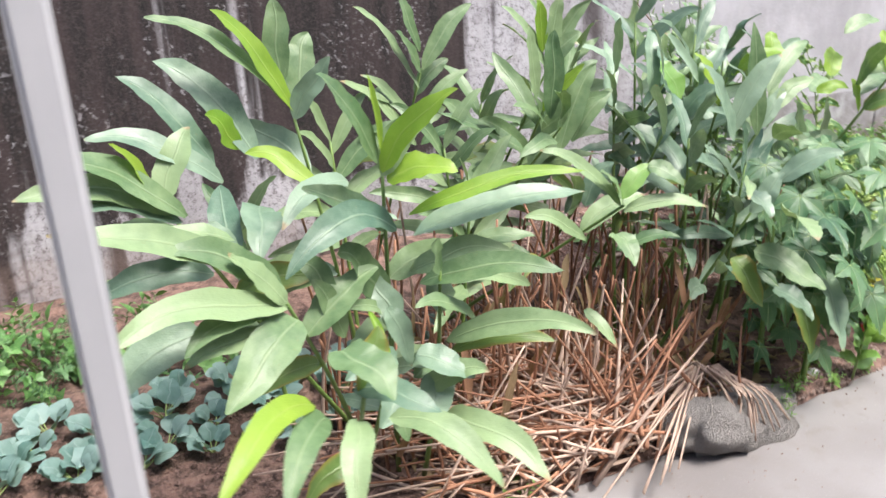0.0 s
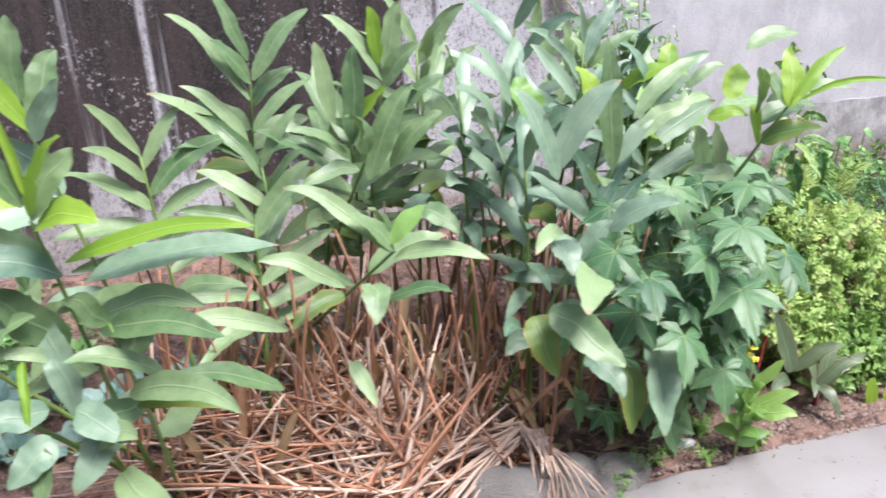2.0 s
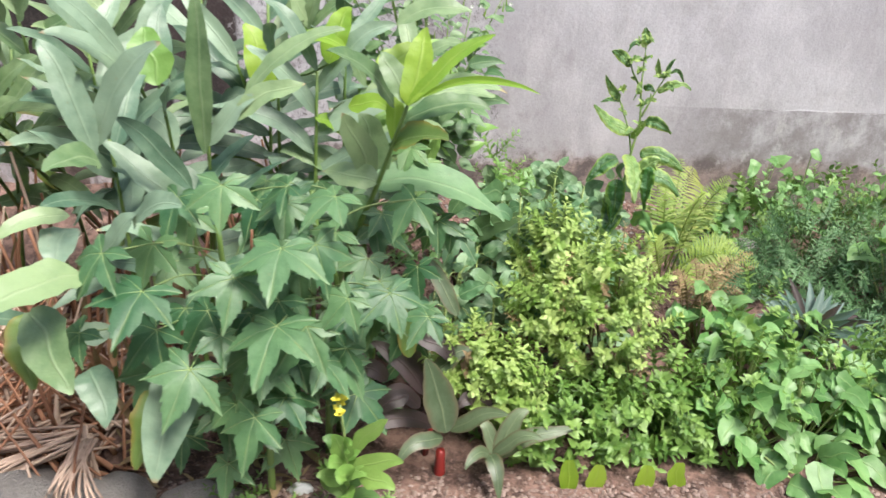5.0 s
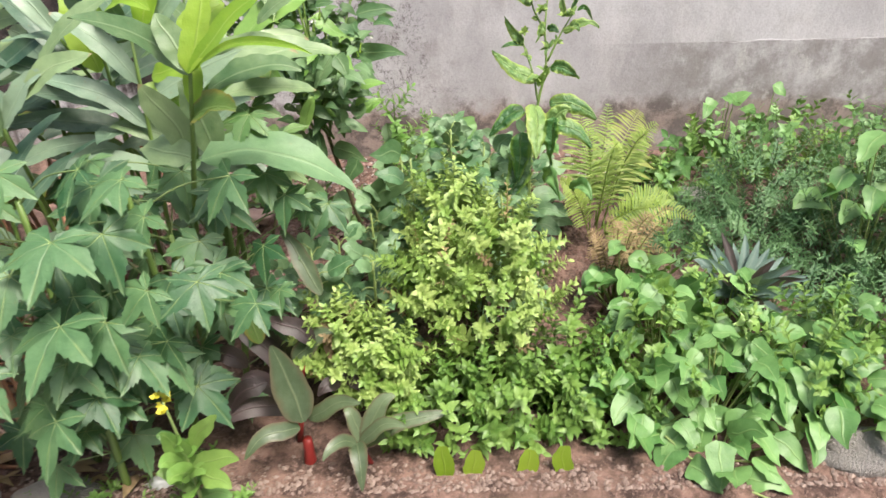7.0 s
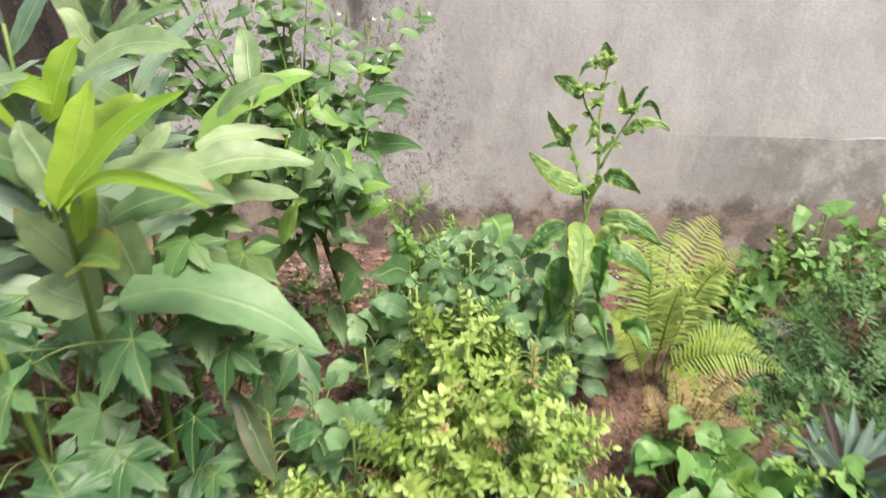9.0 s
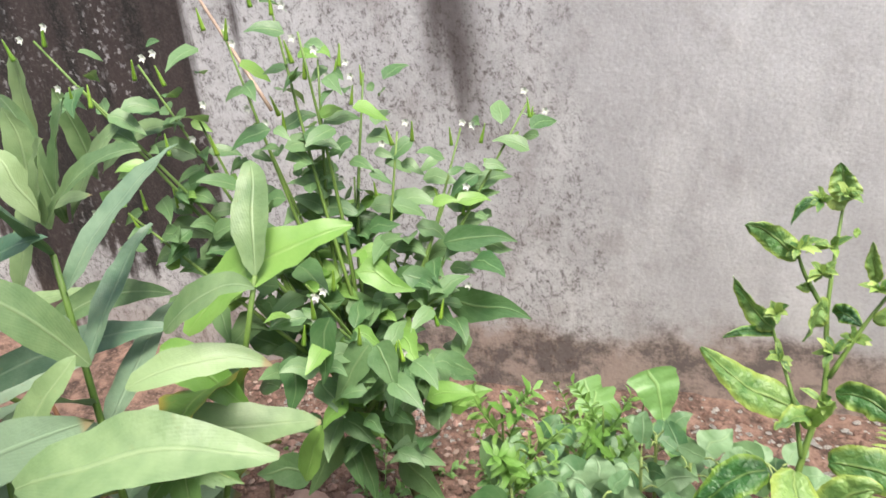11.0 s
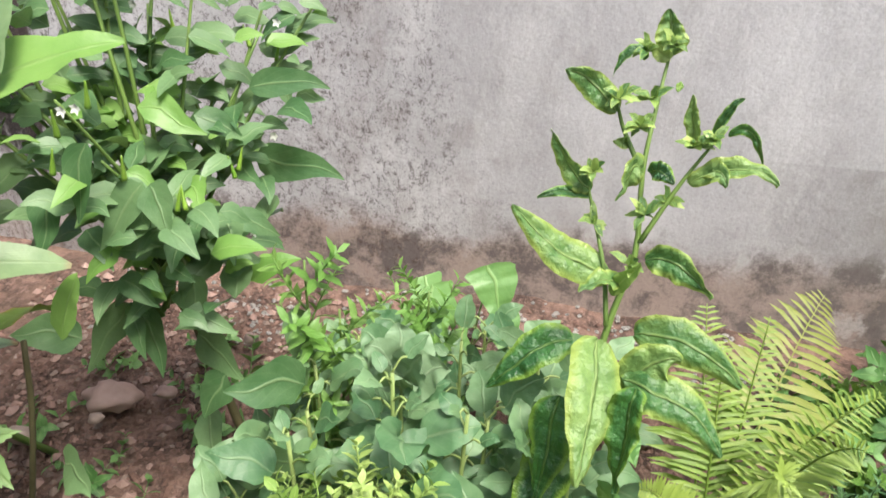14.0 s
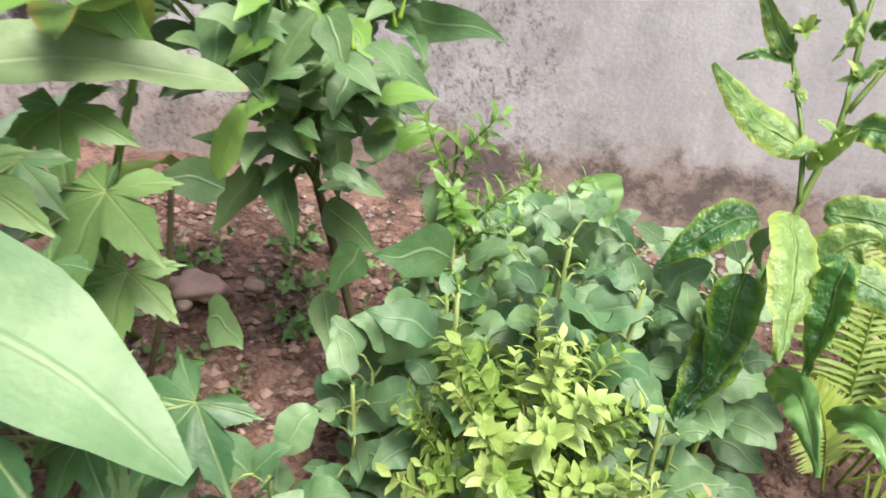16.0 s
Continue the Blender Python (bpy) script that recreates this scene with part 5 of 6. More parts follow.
curled_leaf((3.90, 2.64, 1.04), (3.86, 2.62, 1.02), 0.025, curl_dark, 0.02)
curled_leaf((3.91, 2.58, 0.91), (3.88, 2.55, 0.88), 0.05, curl_mat, 0.02)
curled_leaf((3.85, 2.60, 0.86), (3.78, 2.58, 0.86), 0.025, curl_dark, 0.01)
curled_leaf((3.92, 2.58, 0.91), (3.95, 2.55, 0.91), 0.04, curl_dark, 0.01)
curled_leaf((3.99, 2.58, 0.92), (4.01, 2.55, 0.91), 0.04, curl_mat, 0.01)
curled_leaf((3.93, 2.65, 1.04), (3.90, 2.65, 1.06), 0.03, yellow_mat, 0.0)
curled_leaf((3.94, 2.63, 1.01), (3.95, 2.63, 1.01), 0.02, yellow_mat, 0.0)
curled_leaf((3.89, 2.60, 0.94), (3.87, 2.58, 0.95), 0.025, curl_mat, 0.0)
curled_leaf((3.89, 2.54, 0.75), (3.92, 2.50, 0.82), 0.035, yellow_mat, 0.0)
curled_leaf((3.90, 2.54, 0.77), (3.85, 2.48, 0.78), 0.045, curl_mat, 0.01)
curled_leaf((3.93, 2.46, 0.59), (3.94, 2.40, 0.58), 0.05, heart_mat, 0.0)
curled_leaf((4.00, 2.45, 0.44), (4.05, 2.36, 0.44), 0.06, heart_mat, 0.03)
curled_leaf((3.91, 2.45, 0.47), (3.94, 2.30, 0.47), 0.07, heart_mat, 0.05)
curled_leaf((3.84, 2.46, 0.63), (3.83, 2.40, 0.49), 0.085, curl_dark, 0.02)
curled_leaf((3.93, 2.42, 0.69), (3.92, 2.38, 0.55), 0.07, curl_dark, 0.02)
curled_leaf((3.92, 2.50, 0.61), (3.99, 2.50, 0.68), 0.08, curl_mat, 0.03)
for k, p in enumerate(((3.87, 2.59, 1.00), (3.85, 2.59, 0.90), (3.97, 2.58, 0.95), (3.93, 2.64, 1.06), (3.90, 2.64, 1.05), (3.91, 2.53, 0.80), (3.91, 2.60, 1.00), (3.90, 2.58, 0.97), (3.86, 2.58, 0.83), (3.95, 2.58, 0.87), (3.99, 2.58, 0.96), (3.92, 2.56, 0.86))):
    for j in range(10):
        d = V(rng.uniform(-1, 1), rng.uniform(-1, 0.4), rng.uniform(-0.3, 1)).normalized() * rng.uniform(0.012, 0.034)
        leaf(tall, p, Vector(p) + d, 0.011, yellow_mat if j % 4 == 0 else curl_mat, oval, name="bud_leaf", steps=3, across=2)


# ---- chilli bush with white flowers ----
chilli = thing("chilli_bush", on_soil(3.33, 2.62), "chilli bush with white flowers and upright green pods", "chilli bush")
trunk_top = (3.21, 2.60, 0.62)
stem(chilli, [chilli.location, (3.23, 2.62, 0.50), trunk_top], 0.009, 0.007, wood_mat, "trunk")
ends = ((3.03, 2.60, 1.33), (2.90, 2.55, 1.29), (3.19, 2.75, 1.23), (3.34, 2.80, 1.12), (3.45, 2.85, 1.15), (3.16, 2.65, 1.27), (2.82, 2.50, 1.27),
        (2.91, 2.55, 1.08), (3.17, 2.70, 1.06), (3.33, 2.75, 1.03), (3.06, 2.60, 1.19), (3.25, 2.72, 0.92), (2.85, 2.50, 1.06), (3.09, 2.65, 1.38),
        (3.25, 2.42, 0.92), (3.28, 2.50, 0.84), (3.34, 2.63, 0.88), (3.33, 2.62, 0.75), (3.22, 2.40, 1.00), (2.99, 2.55, 1.20), (3.16, 2.60, 1.32), (3.26, 2.70, 1.14), (2.76, 2.50, 1.34))
r = random.Random(21)


def flower(parent, p, size=0.0085):
    g2 = Geo()
    p = Vector(p) - parent.location
    for j in range(5):
        a = 1.257 * j
        d = V(math.cos(a), -0.5, math.sin(a)).normalized()
        g2.blade(arc(p, p + d * size, 0.001, 2), size * 0.7, V(0, -1, 0.2), oval, 0.1, 0, 0, 2)
    g2.made("flower", white_mat, parent, "small white flower")


def pod(parent, p, ln=0.035):
    p = Vector(p)
    d = V(r.uniform(-0.3, 0.3), r.uniform(-0.3, 0.3), 1).normalized()
    stem(parent, [p, p + d * ln * 0.5, p + d * ln], 0.0042, 0.001, pod_mat, "pod", 6, "upright green pod")


for e in ends:
    e = Vector(e)
    fork = Vector(trunk_top) + V(r.uniform(-0.03, 0.03), r.uniform(-0.03, 0.03), r.uniform(-0.05, 0.08))
    mid = fork.lerp(e, 0.5) + V(r.uniform(-0.03, 0.03), r.uniform(-0.03, 0.03), 0.03)
    stem(chilli, [fork, mid, e], 0.005, 0.0018, stem_mat, "branch", 5)
    for k in range(22):
        s = 0.22 + 0.78 * k / 21
        p = fork.lerp(mid, s * 2) if s < 0.5 else mid.lerp(e, s * 2 - 1)
        a = r.uniform(0, 6.3)
        p = p + V(r.uniform(-0.1, 0.1), r.uniform(-0.07, 0.07), r.uniform(-0.1, 0.06)) * (1.45 - s)
        d = V(math.cos(a), math.sin(a) * 0.8, r.uniform(-0.65, 0.4)).normalized()
        ln = r.uniform(0.042, 0.095) * (1.25 - 0.5 * s)
        leaf(chilli, p + d * 0.012, p + d * (0.012 + ln), ln * 0.5, chilli_mat if r.random() < 0.85 else shoot_mat, ovate, ln * 0.1, 0.2, 0.02, r.uniform(-0.4, 0.4), steps=6)
    for k in range(2):
        q1 = e + V(r.uniform(-0.04, 0.04), r.uniform(-0.04, 0.02), r.uniform(-0.03, 0.03))
        flower(chilli, q1)
        pod(chilli, e + V(r.uniform(-0.05, 0.05), r.uniform(-0.05, 0.03), r.uniform(-0.06, 0.0)))


def chilli_leaf(b, t, w):
    leaf(chilli, b, t, w, chilli_mat, ovate, 0.008, 0.2, 0.02, up=V(0, -0.9, 0.45))


chilli_leaf((3.25, 2.40, 0.95), (3.23, 2.38, 0.85), 0.045)
chilli_leaf((3.29, 2.45, 0.88), (3.33, 2.42, 0.82), 0.05)
chilli_leaf((3.31, 2.50, 0.80), (3.30, 2.45, 0.75), 0.05)
chilli_leaf((3.19, 2.40, 0.88), (3.18, 2.36, 0.80), 0.05)
chilli_leaf((3.32, 2.70, 0.83), (3.48, 2.66, 0.82), 0.06)
chilli_leaf((3.33, 2.68, 0.95), (3.46, 2.68, 0.96), 0.045)
chilli_leaf((3.17, 2.55, 0.62), (3.22, 2.50, 0.52), 0.055)
chilli_leaf((3.15, 2.55, 0.62), (3.09, 2.50, 0.51), 0.055)
chilli_leaf((3.27, 2.55, 0.69), (3.28, 2.52, 0.60), 0.05)
chilli_leaf((3.23, 2.60, 0.54), (3.35, 2.52, 0.52), 0.06)
chilli_leaf((3.16, 2.42, 0.64), (3.08, 2.38, 0.66), 0.06)
chilli_leaf((3.23, 2.60, 0.38), (3.28, 2.50, 0.31), 0.055)
chilli_leaf((3.46, 2.50, 0.55), (3.37, 2.42, 0.58), 0.075)
chilli_leaf((3.32, 2.52, 0.53), (3.28, 2.50, 0.45), 0.06)
chilli_leaf((3.42, 2.50, 0.49), (3.44, 2.40, 0.54), 0.05)
chilli_leaf((3.28, 2.45, 0.88), (3.22, 2.42, 0.79), 0.05)
chilli_leaf((3.41, 2.60, 0.62), (3.44, 2.55, 0.50), 0.05)
chilli_leaf((3.34, 2.45, 0.41), (3.53, 2.36, 0.54), 0.08)
chilli_leaf((3.19, 2.30, 0.52), (3.26, 2.26, 0.52), 0.06)
thin = thing("bare_stem", on_soil(2.98, 2.35), "thin dark bare stem in the soil", "stem")
stem(thin, [thin.location, (3.11, 2.35, 0.54), (3.12, 2.36, 0.67)], 0.005, 0.004, wood_mat)
vine = thing("climbing_twig", (3.0, 2.7, 0.9), "thin pale twig before the dark wall", "twig")
stem(vine, [(3.03, 2.70, 1.18), (2.92, 2.75, 1.32), (2.81, 2.80, 1.46)], 0.0035, 0.0025, straw_mat)

# bright shoots beside it
for k, (bx, by, tz, n_s) in enumerate(((3.44, 2.58, 0.72, 14), (3.58, 2.83, 0.54, 10), (3.5, 2.95, 0.42, 7), (3.47, 2.64, 0.6, 9))):
    sp = thing("green_shoot", on_soil(bx, by), "upright shoot with small bright green leaves", "shoot")
    stem(sp, [sp.location, V(bx, by, tz * 0.6), V(bx, by, tz)], 0.004, 0.002, stem_mat)
    for j in range(n_s):
        z = 0.2 + (tz - 0.24) * j / n_s
        share("sprig", rng.choice(shoot_sprigs), sp, tilt(V(0, 0, z - sp.location.z + 0.02), V(math.cos(j * 2.4), math.sin(j * 2.4), 0), 0.6, j * 1.7, rng.uniform(0.75, 1.1)))


# ---- grey-green broad-leaved plants ----
def grey_plant(base, top, count, spread, seed, label="grey-green plant with broad soft leaves"):
    rr = random.Random(seed)
    base, top = Vector(base), Vector(top)
    plant = thing("grey_green_plant", base, label, "leafy plant", "grey-green plants")
    stem(plant, [base, base.lerp(top, 0.5), top], 0.006, 0.003, pale_stem)
    for k in range(count):
        s = 0.2 + 0.8 * k / (count - 1)
        p = base.lerp(top, s)
        a = k * 2.4 + rr.uniform(-0.3, 0.3)
        ln = rr.choice((0.045, 0.065, 0.085, 0.105)) * rr.uniform(0.85, 1.15) * (1.2 - 0.5 * s)
        d = V(math.cos(a), math.sin(a) * 0.85, -0.3 + 1.0 * s * s + rr.uniform(-0.2, 0.2)).normalized()
        b = p + d * spread * (1.1 - 0.7 * s)
        stem(plant, [p, p.lerp(b, 0.6) + V(0, 0, 0.01), b], 0.0022, 0.0018, pale_stem, "petiole", 4)
        leaf(plant, b, b + d * ln, ln * rr.uniform(0.6, 0.8), grey_mat, oval if k % 2 else ovate, ln * rr.uniform(0.02, 0.2), 0.15, 0.045, rr.uniform(-0.3, 0.3), up=V(rr.uniform(-0.5, 0.5), -0.6 + rr.uniform(-0.4, 0.3), 0.8))
    return plant


for k in range(12):
    gx, gy = 3.38 + 0.045 * k, 2.34 + 0.11 * (k % 3) + rng.uniform(-0.03, 0.03)
    grey_plant(on_soil(gx, gy), (gx + rng.uniform(-0.03, 0.03), gy, 0.42 + 0.1 * (k % 4) * 0.6), 16, 0.055, 50 + k)
grey_plant(on_soil(3.62, 2.42), (3.62, 2.42, 0.66), 30, 0.07, 1, "pale grey-green plant with a whitish young top")
grey_plant(on_soil(3.48, 2.5), (3.46, 2.5, 0.5), 20, 0.07, 2)
grey_plant(on_soil(3.72, 2.5), (3.74, 2.52, 0.52), 22, 0.08, 3)
grey_plant(on_soil(3.5, 2.3), (3.48, 2.3, 0.42), 16, 0.07, 4)
grey_plant(on_soil(3.66, 2.72), (3.66, 2.74, 0.5), 12, 0.06, 5)
grey_plant(on_soil(3.3, 2.25), (3.3, 2.22, 0.36), 12, 0.07, 6)
grey_plant(on_soil(3.2, 2.05), (3.22, 2.05, 0.4), 12, 0.07, 7)
grey_plant(on_soil(3.78, 2.3), (3.78, 2.3, 0.34), 14, 0.06, 8)
for k, (gx, gy, gz) in enumerate(((3.38, 2.4, 0.4), (3.56, 2.62, 0.5), (3.3, 2.12, 0.45), (3.4, 2.05, 0.42), (3.12, 2.2, 0.3), (3.85, 2.62, 0.45), (3.62, 2.2, 0.4), (3.75, 2.85, 0.42), (3.25, 1.98, 0.5), (3.9, 2.75, 0.36), (3.45, 2.74, 0.46), (3.55, 2.82, 0.44), (3.68, 2.92, 0.42), (3.8, 2.74, 0.5), (3.42, 2.88, 0.38), (3.92, 2.92, 0.36))):
    grey_plant(on_soil(gx, gy), (gx, gy, gz), 18, 0.08, 20 + k)

# pale upright top of the tallest one
pale_top = grey_plant(on_soil(3.6, 2.5), (3.615, 2.485, 0.6), 10, 0.05, 71, "grey-green plant with pale upright young leaves")
for k in range(7):
    a = k * 2.4
    b = V(3.615, 2.485, 0.57 + 0.006 * k)
    d = V(math.cos(a) * 0.6, math.sin(a) * 0.5 - 0.1, 0.55 + 0.08 * k).normalized()
    leaf(pale_top, b, b + d * (0.1 - 0.004 * k), 0.06, pale_leaf_mat, oval, 0.008, 0.2, 0.1, up=V(0, -0.8, 0.5))

# broad round leaves at the wall foot
round_plant = thing("round_leaf_plant", on_soil(3.62, 3.14), "low plant with broad round green leaves", "leafy plant")
for x, y, z, ln in ((3.66, 3.14, 0.4, 0.13), (3.54, 3.1, 0.36, 0.11), (3.7, 3.05, 0.34, 0.1), (3.6, 3.02, 0.3, 0.09), (3.5, 3.2, 0.33, 0.09)):
    p = V(x, y, z)
    stem(round_plant, [round_plant.location, round_plant.location.lerp(p, 0.6) + V(0, 0, 0.03), p], 0.003, 0.002, pale_stem, "petiole", 5)
    leaf(round_plant, p + V(-0.01, 0, ln * 0.3), p + V(0.03, -0.05, -ln * 0.6), ln * 0.95, heart_mat, heart, 0.01, 0.1, 0.06, up=V(0.1, -0.8, 0.6))

# ---- bronze-leaved plants by the path ----
ti = thing("bronze_leaf_plant", on_soil(3.24, 1.7), "bronze-leaved plant with red stem bases", "leafy plant")
root = Vector((3.24, 1.71, 0.05))
stem(ti, [root + V(0, 0, -0.05), root + V(0, 0, 0.05)], 0.018, 0.012, red_stem, "red_base", 8, "bright red stem base")


def bronze_leaf(b, t, w, mat, sag):
    leaf(ti, b, t, w, mat, oval, sag, 0.2, 0.02, up=V(0.1, -0.7, 0.7))


bronze_leaf((3.25, 1.66, 0.20), (3.19, 1.70, 0.40), 0.085, bronze_mat, 0.0)
bronze_leaf((3.15, 1.75, 0.37), (3.12, 1.75, 0.54), 0.05, old_mat, 0.0)
bronze_leaf((3.26, 1.68, 0.19), (3.40, 1.62, 0.29), 0.045, bronze_mat, 0.02)
bronze_leaf((3.24, 1.66, 0.18), (3.12, 1.58, 0.16), 0.045, bronze_mat, 0.03)
bronze_leaf((3.27, 1.80, 0.33), (3.15, 1.82, 0.39), 0.05, maroon_mat, 0.02)
bronze_leaf((3.21, 1.80, 0.28), (3.32, 1.82, 0.35), 0.055, bronze_mat, 0.02)
bronze_leaf((3.31, 1.80, 0.27), (3.39, 1.78, 0.18), 0.05, maroon_mat, 0.02)
bronze_leaf((3.09, 1.80, 0.26), (3.00, 1.80, 0.28), 0.05, maroon_mat, 0.03)
bronze_leaf((3.15, 1.75, 0.25), (3.05, 1.70, 0.18), 0.05, maroon_mat, 0.03)
bronze_leaf((3.18, 1.75, 0.21), (3.09, 1.75, 0.27), 0.045, maroon_mat, 0.02)
bronze_leaf((3.28, 1.90, 0.41), (3.18, 1.98, 0.56), 0.05, bronze_mat, 0.01)
bronze_leaf((3.29, 1.85, 0.38), (3.31, 1.80, 0.27), 0.03, dry_mat, 0.0)
bronze_leaf((3.33, 1.76, 0.23), (3.28, 1.72, 0.23), 0.04, maroon_mat, 0.02)
bronze_leaf((3.2, 1.82, 0.2), (3.04, 1.86, 0.34), 0.055, maroon_mat, 0.03)
bronze_leaf((3.2, 1.84, 0.2), (3.1, 1.9, 0.42), 0.05, maroon_mat, 0.03)
bronze_leaf((3.26, 1.84, 0.2), (3.36, 1.9, 0.36), 0.055, maroon_mat, 0.03)
bronze_leaf((3.22, 1.76, 0.14), (3.0, 1.68, 0.16), 0.05, maroon_mat, 0.05)
stem(ti, [on_soil(3.2, 1.78), (3.24, 1.78, 0.29)], 0.009, 0.006, red_stem)
ti2 = thing("bronze_leaf_plant", on_soil(3.4, 1.7), "small bronze-green leaf plant beside the herbs", "leafy plant")
rc = Vector((3.38, 1.68, 0.10))
stem(ti2, [ti2.location, rc], 0.008, 0.006, red_stem)
for t, w in (((3.50, 1.64, 0.20), 0.04), ((3.30, 1.60, 0.13), 0.035), ((3.39, 1.58, 0.05), 0.045), ((3.47, 1.72, 0.23), 0.05), ((3.61, 1.72, 0.17), 0.045), ((3.34, 1.72, 0.19), 0.04)):
    leaf(ti2, rc + V(rng.uniform(-0.01, 0.01), 0, rng.uniform(-0.01, 0.02)), t, w, bronze_mat, oval, 0.03, 0.2, 0.02, up=V(0, -0.6, 0.8))

# ---- mustard plant in flower ----
must = thing("mustard_plant", on_soil(3.0, 1.57), "young mustard plant with yellow flowers", "mustard plant")
mt = Vector((2.99, 1.53, 0.38))
stem(must, [must.location, must.location.lerp(mt, 0.5) + V(0.01, 0, 0), mt], 0.005, 0.003, pale_stem)
for k in range(11):
    a = k * 2.4
    p = must.location.lerp(mt, 0.15 + 0.55 * k / 11)
    d = V(math.cos(a), math.sin(a) * 0.8 - 0.2, 0.35 + 0.05 * k).normalized()
    ln = rng.uniform(0.07, 0.1) * (1.15 - 0.04 * k)
    leaf(must, p, p + d * ln, ln * 0.55, shoot_mat if k % 3 else heart_mat, oval, 0.01, 0.15, 0.04)
for b, t, w in (((3.01, 1.55, 0.18), (2.97, 1.52, 0.30), 0.05), ((3.01, 1.55, 0.17), (3.14, 1.50, 0.24), 0.05), ((3.02, 1.55, 0.23), (3.10, 1.53, 0.34), 0.04),
                ((3.01, 1.53, 0.17), (2.99, 1.46, 0.21), 0.05), ((3.03, 1.53, 0.17), (3.12, 1.47, 0.18), 0.05)):
    leaf(must, b, t, w, herb_mat, oval, 0.012, 0.15, 0.05, up=V(0, -0.8, 0.6))
for k in range(9):
    g2 = Geo()
    c = mt - must.location + V(rng.uniform(-0.025, 0.025), rng.uniform(-0.02, 0.02), rng.uniform(-0.02, 0.025))
    for j in range(4):
        a = 1.57 * j + k
        d = V(math.cos(a), math.sin(a) * 0.8 - 0.25, 0.4).normalized()
        g2.blade(arc(c, c + d * 0.013, 0.001, 2), 0.011, V(0, -0.5, 1), oval, 0.1, 0, 0, 2)
    g2.made("flower", petal_mat, must, "small yellow flower")

def blunt(s):
    return 0.5 * math.sin(math.pi * min(1, 0.1 + 0.82 * s)) ** 0.6


# ---- four leaf cuttings set upright in the edge ----
for k, (cx, cy, hh, lean) in enumerate(((3.59, 1.655, 0.11, -0.05), (3.655, 1.655, 0.095, 0.12), (3.785, 1.66, 0.09, 0.15), (3.885, 1.66, 0.1, 0.02))):
    cut = thing("leaf_cutting", (cx, cy, 0.012), "yellow-green leaf cutting planted upright", "leaf cutting", "leaf cuttings")
    leaf(cut, (cx, cy, 0.0), (cx + lean * hh, cy + 0.01, hh), 0.052, cutting_mat, blunt, 0.0, 0.12, 0.0, up=V(0, -1, 0.1))

# ---- seedlings in a row ----
def seedling(at, seed, size):
    rr = random.Random(seed)
    at = Vector(at)
    plant = thing("cabbage_seedling", at, "bluish cabbage seedling in the soil row", "seedling", "cabbage seedlings")
    for k in range(7):
        a = k * 2.4 + rr.random()
        d = V(math.cos(a), math.sin(a), 0.7 + 0.8 * rr.random()).normalized()
        b = at + d * size * 0.45
        stem(plant, [at, b], 0.0025, 0.002, pale_stem, "petiole", 4)
        leaf(plant, b, b + (d + V(0, -0.25, rr.uniform(-0.6, 0.1))).normalized() * size * 0.75, size * 0.72, cabbage_mat, oval, 0.01, 0.15, 0.06, up=V(0, -0.3, 1), steps=6)


for k in range(44):
    sx = -0.35 + 0.05 * k + rng.uniform(-0.03, 0.03)
    sy = 2.3 + (k % 4 - 1.5) * 0.09 + rng.uniform(-0.03, 0.03)
    seedling(on_soil(sx, sy, 0.005), k, rng.uniform(0.075, 0.115))

# ---- dry stalks heaped under the ginger ----
def stalk_mesh(seed, ln, r0):
    rr = random.Random(seed)
    pts = [V(rr.uniform(-0.01, 0.01), rr.uniform(-0.01, 0.01), 0) + V(0, 0, ln * i / 5) + V(0.03 * math.sin(i * 0.6 + seed), 0, 0) * ln for i in range(6)]
    g2 = Geo()
    g2.tube(pts, r0, r0 * 0.6, 5)
    return g2


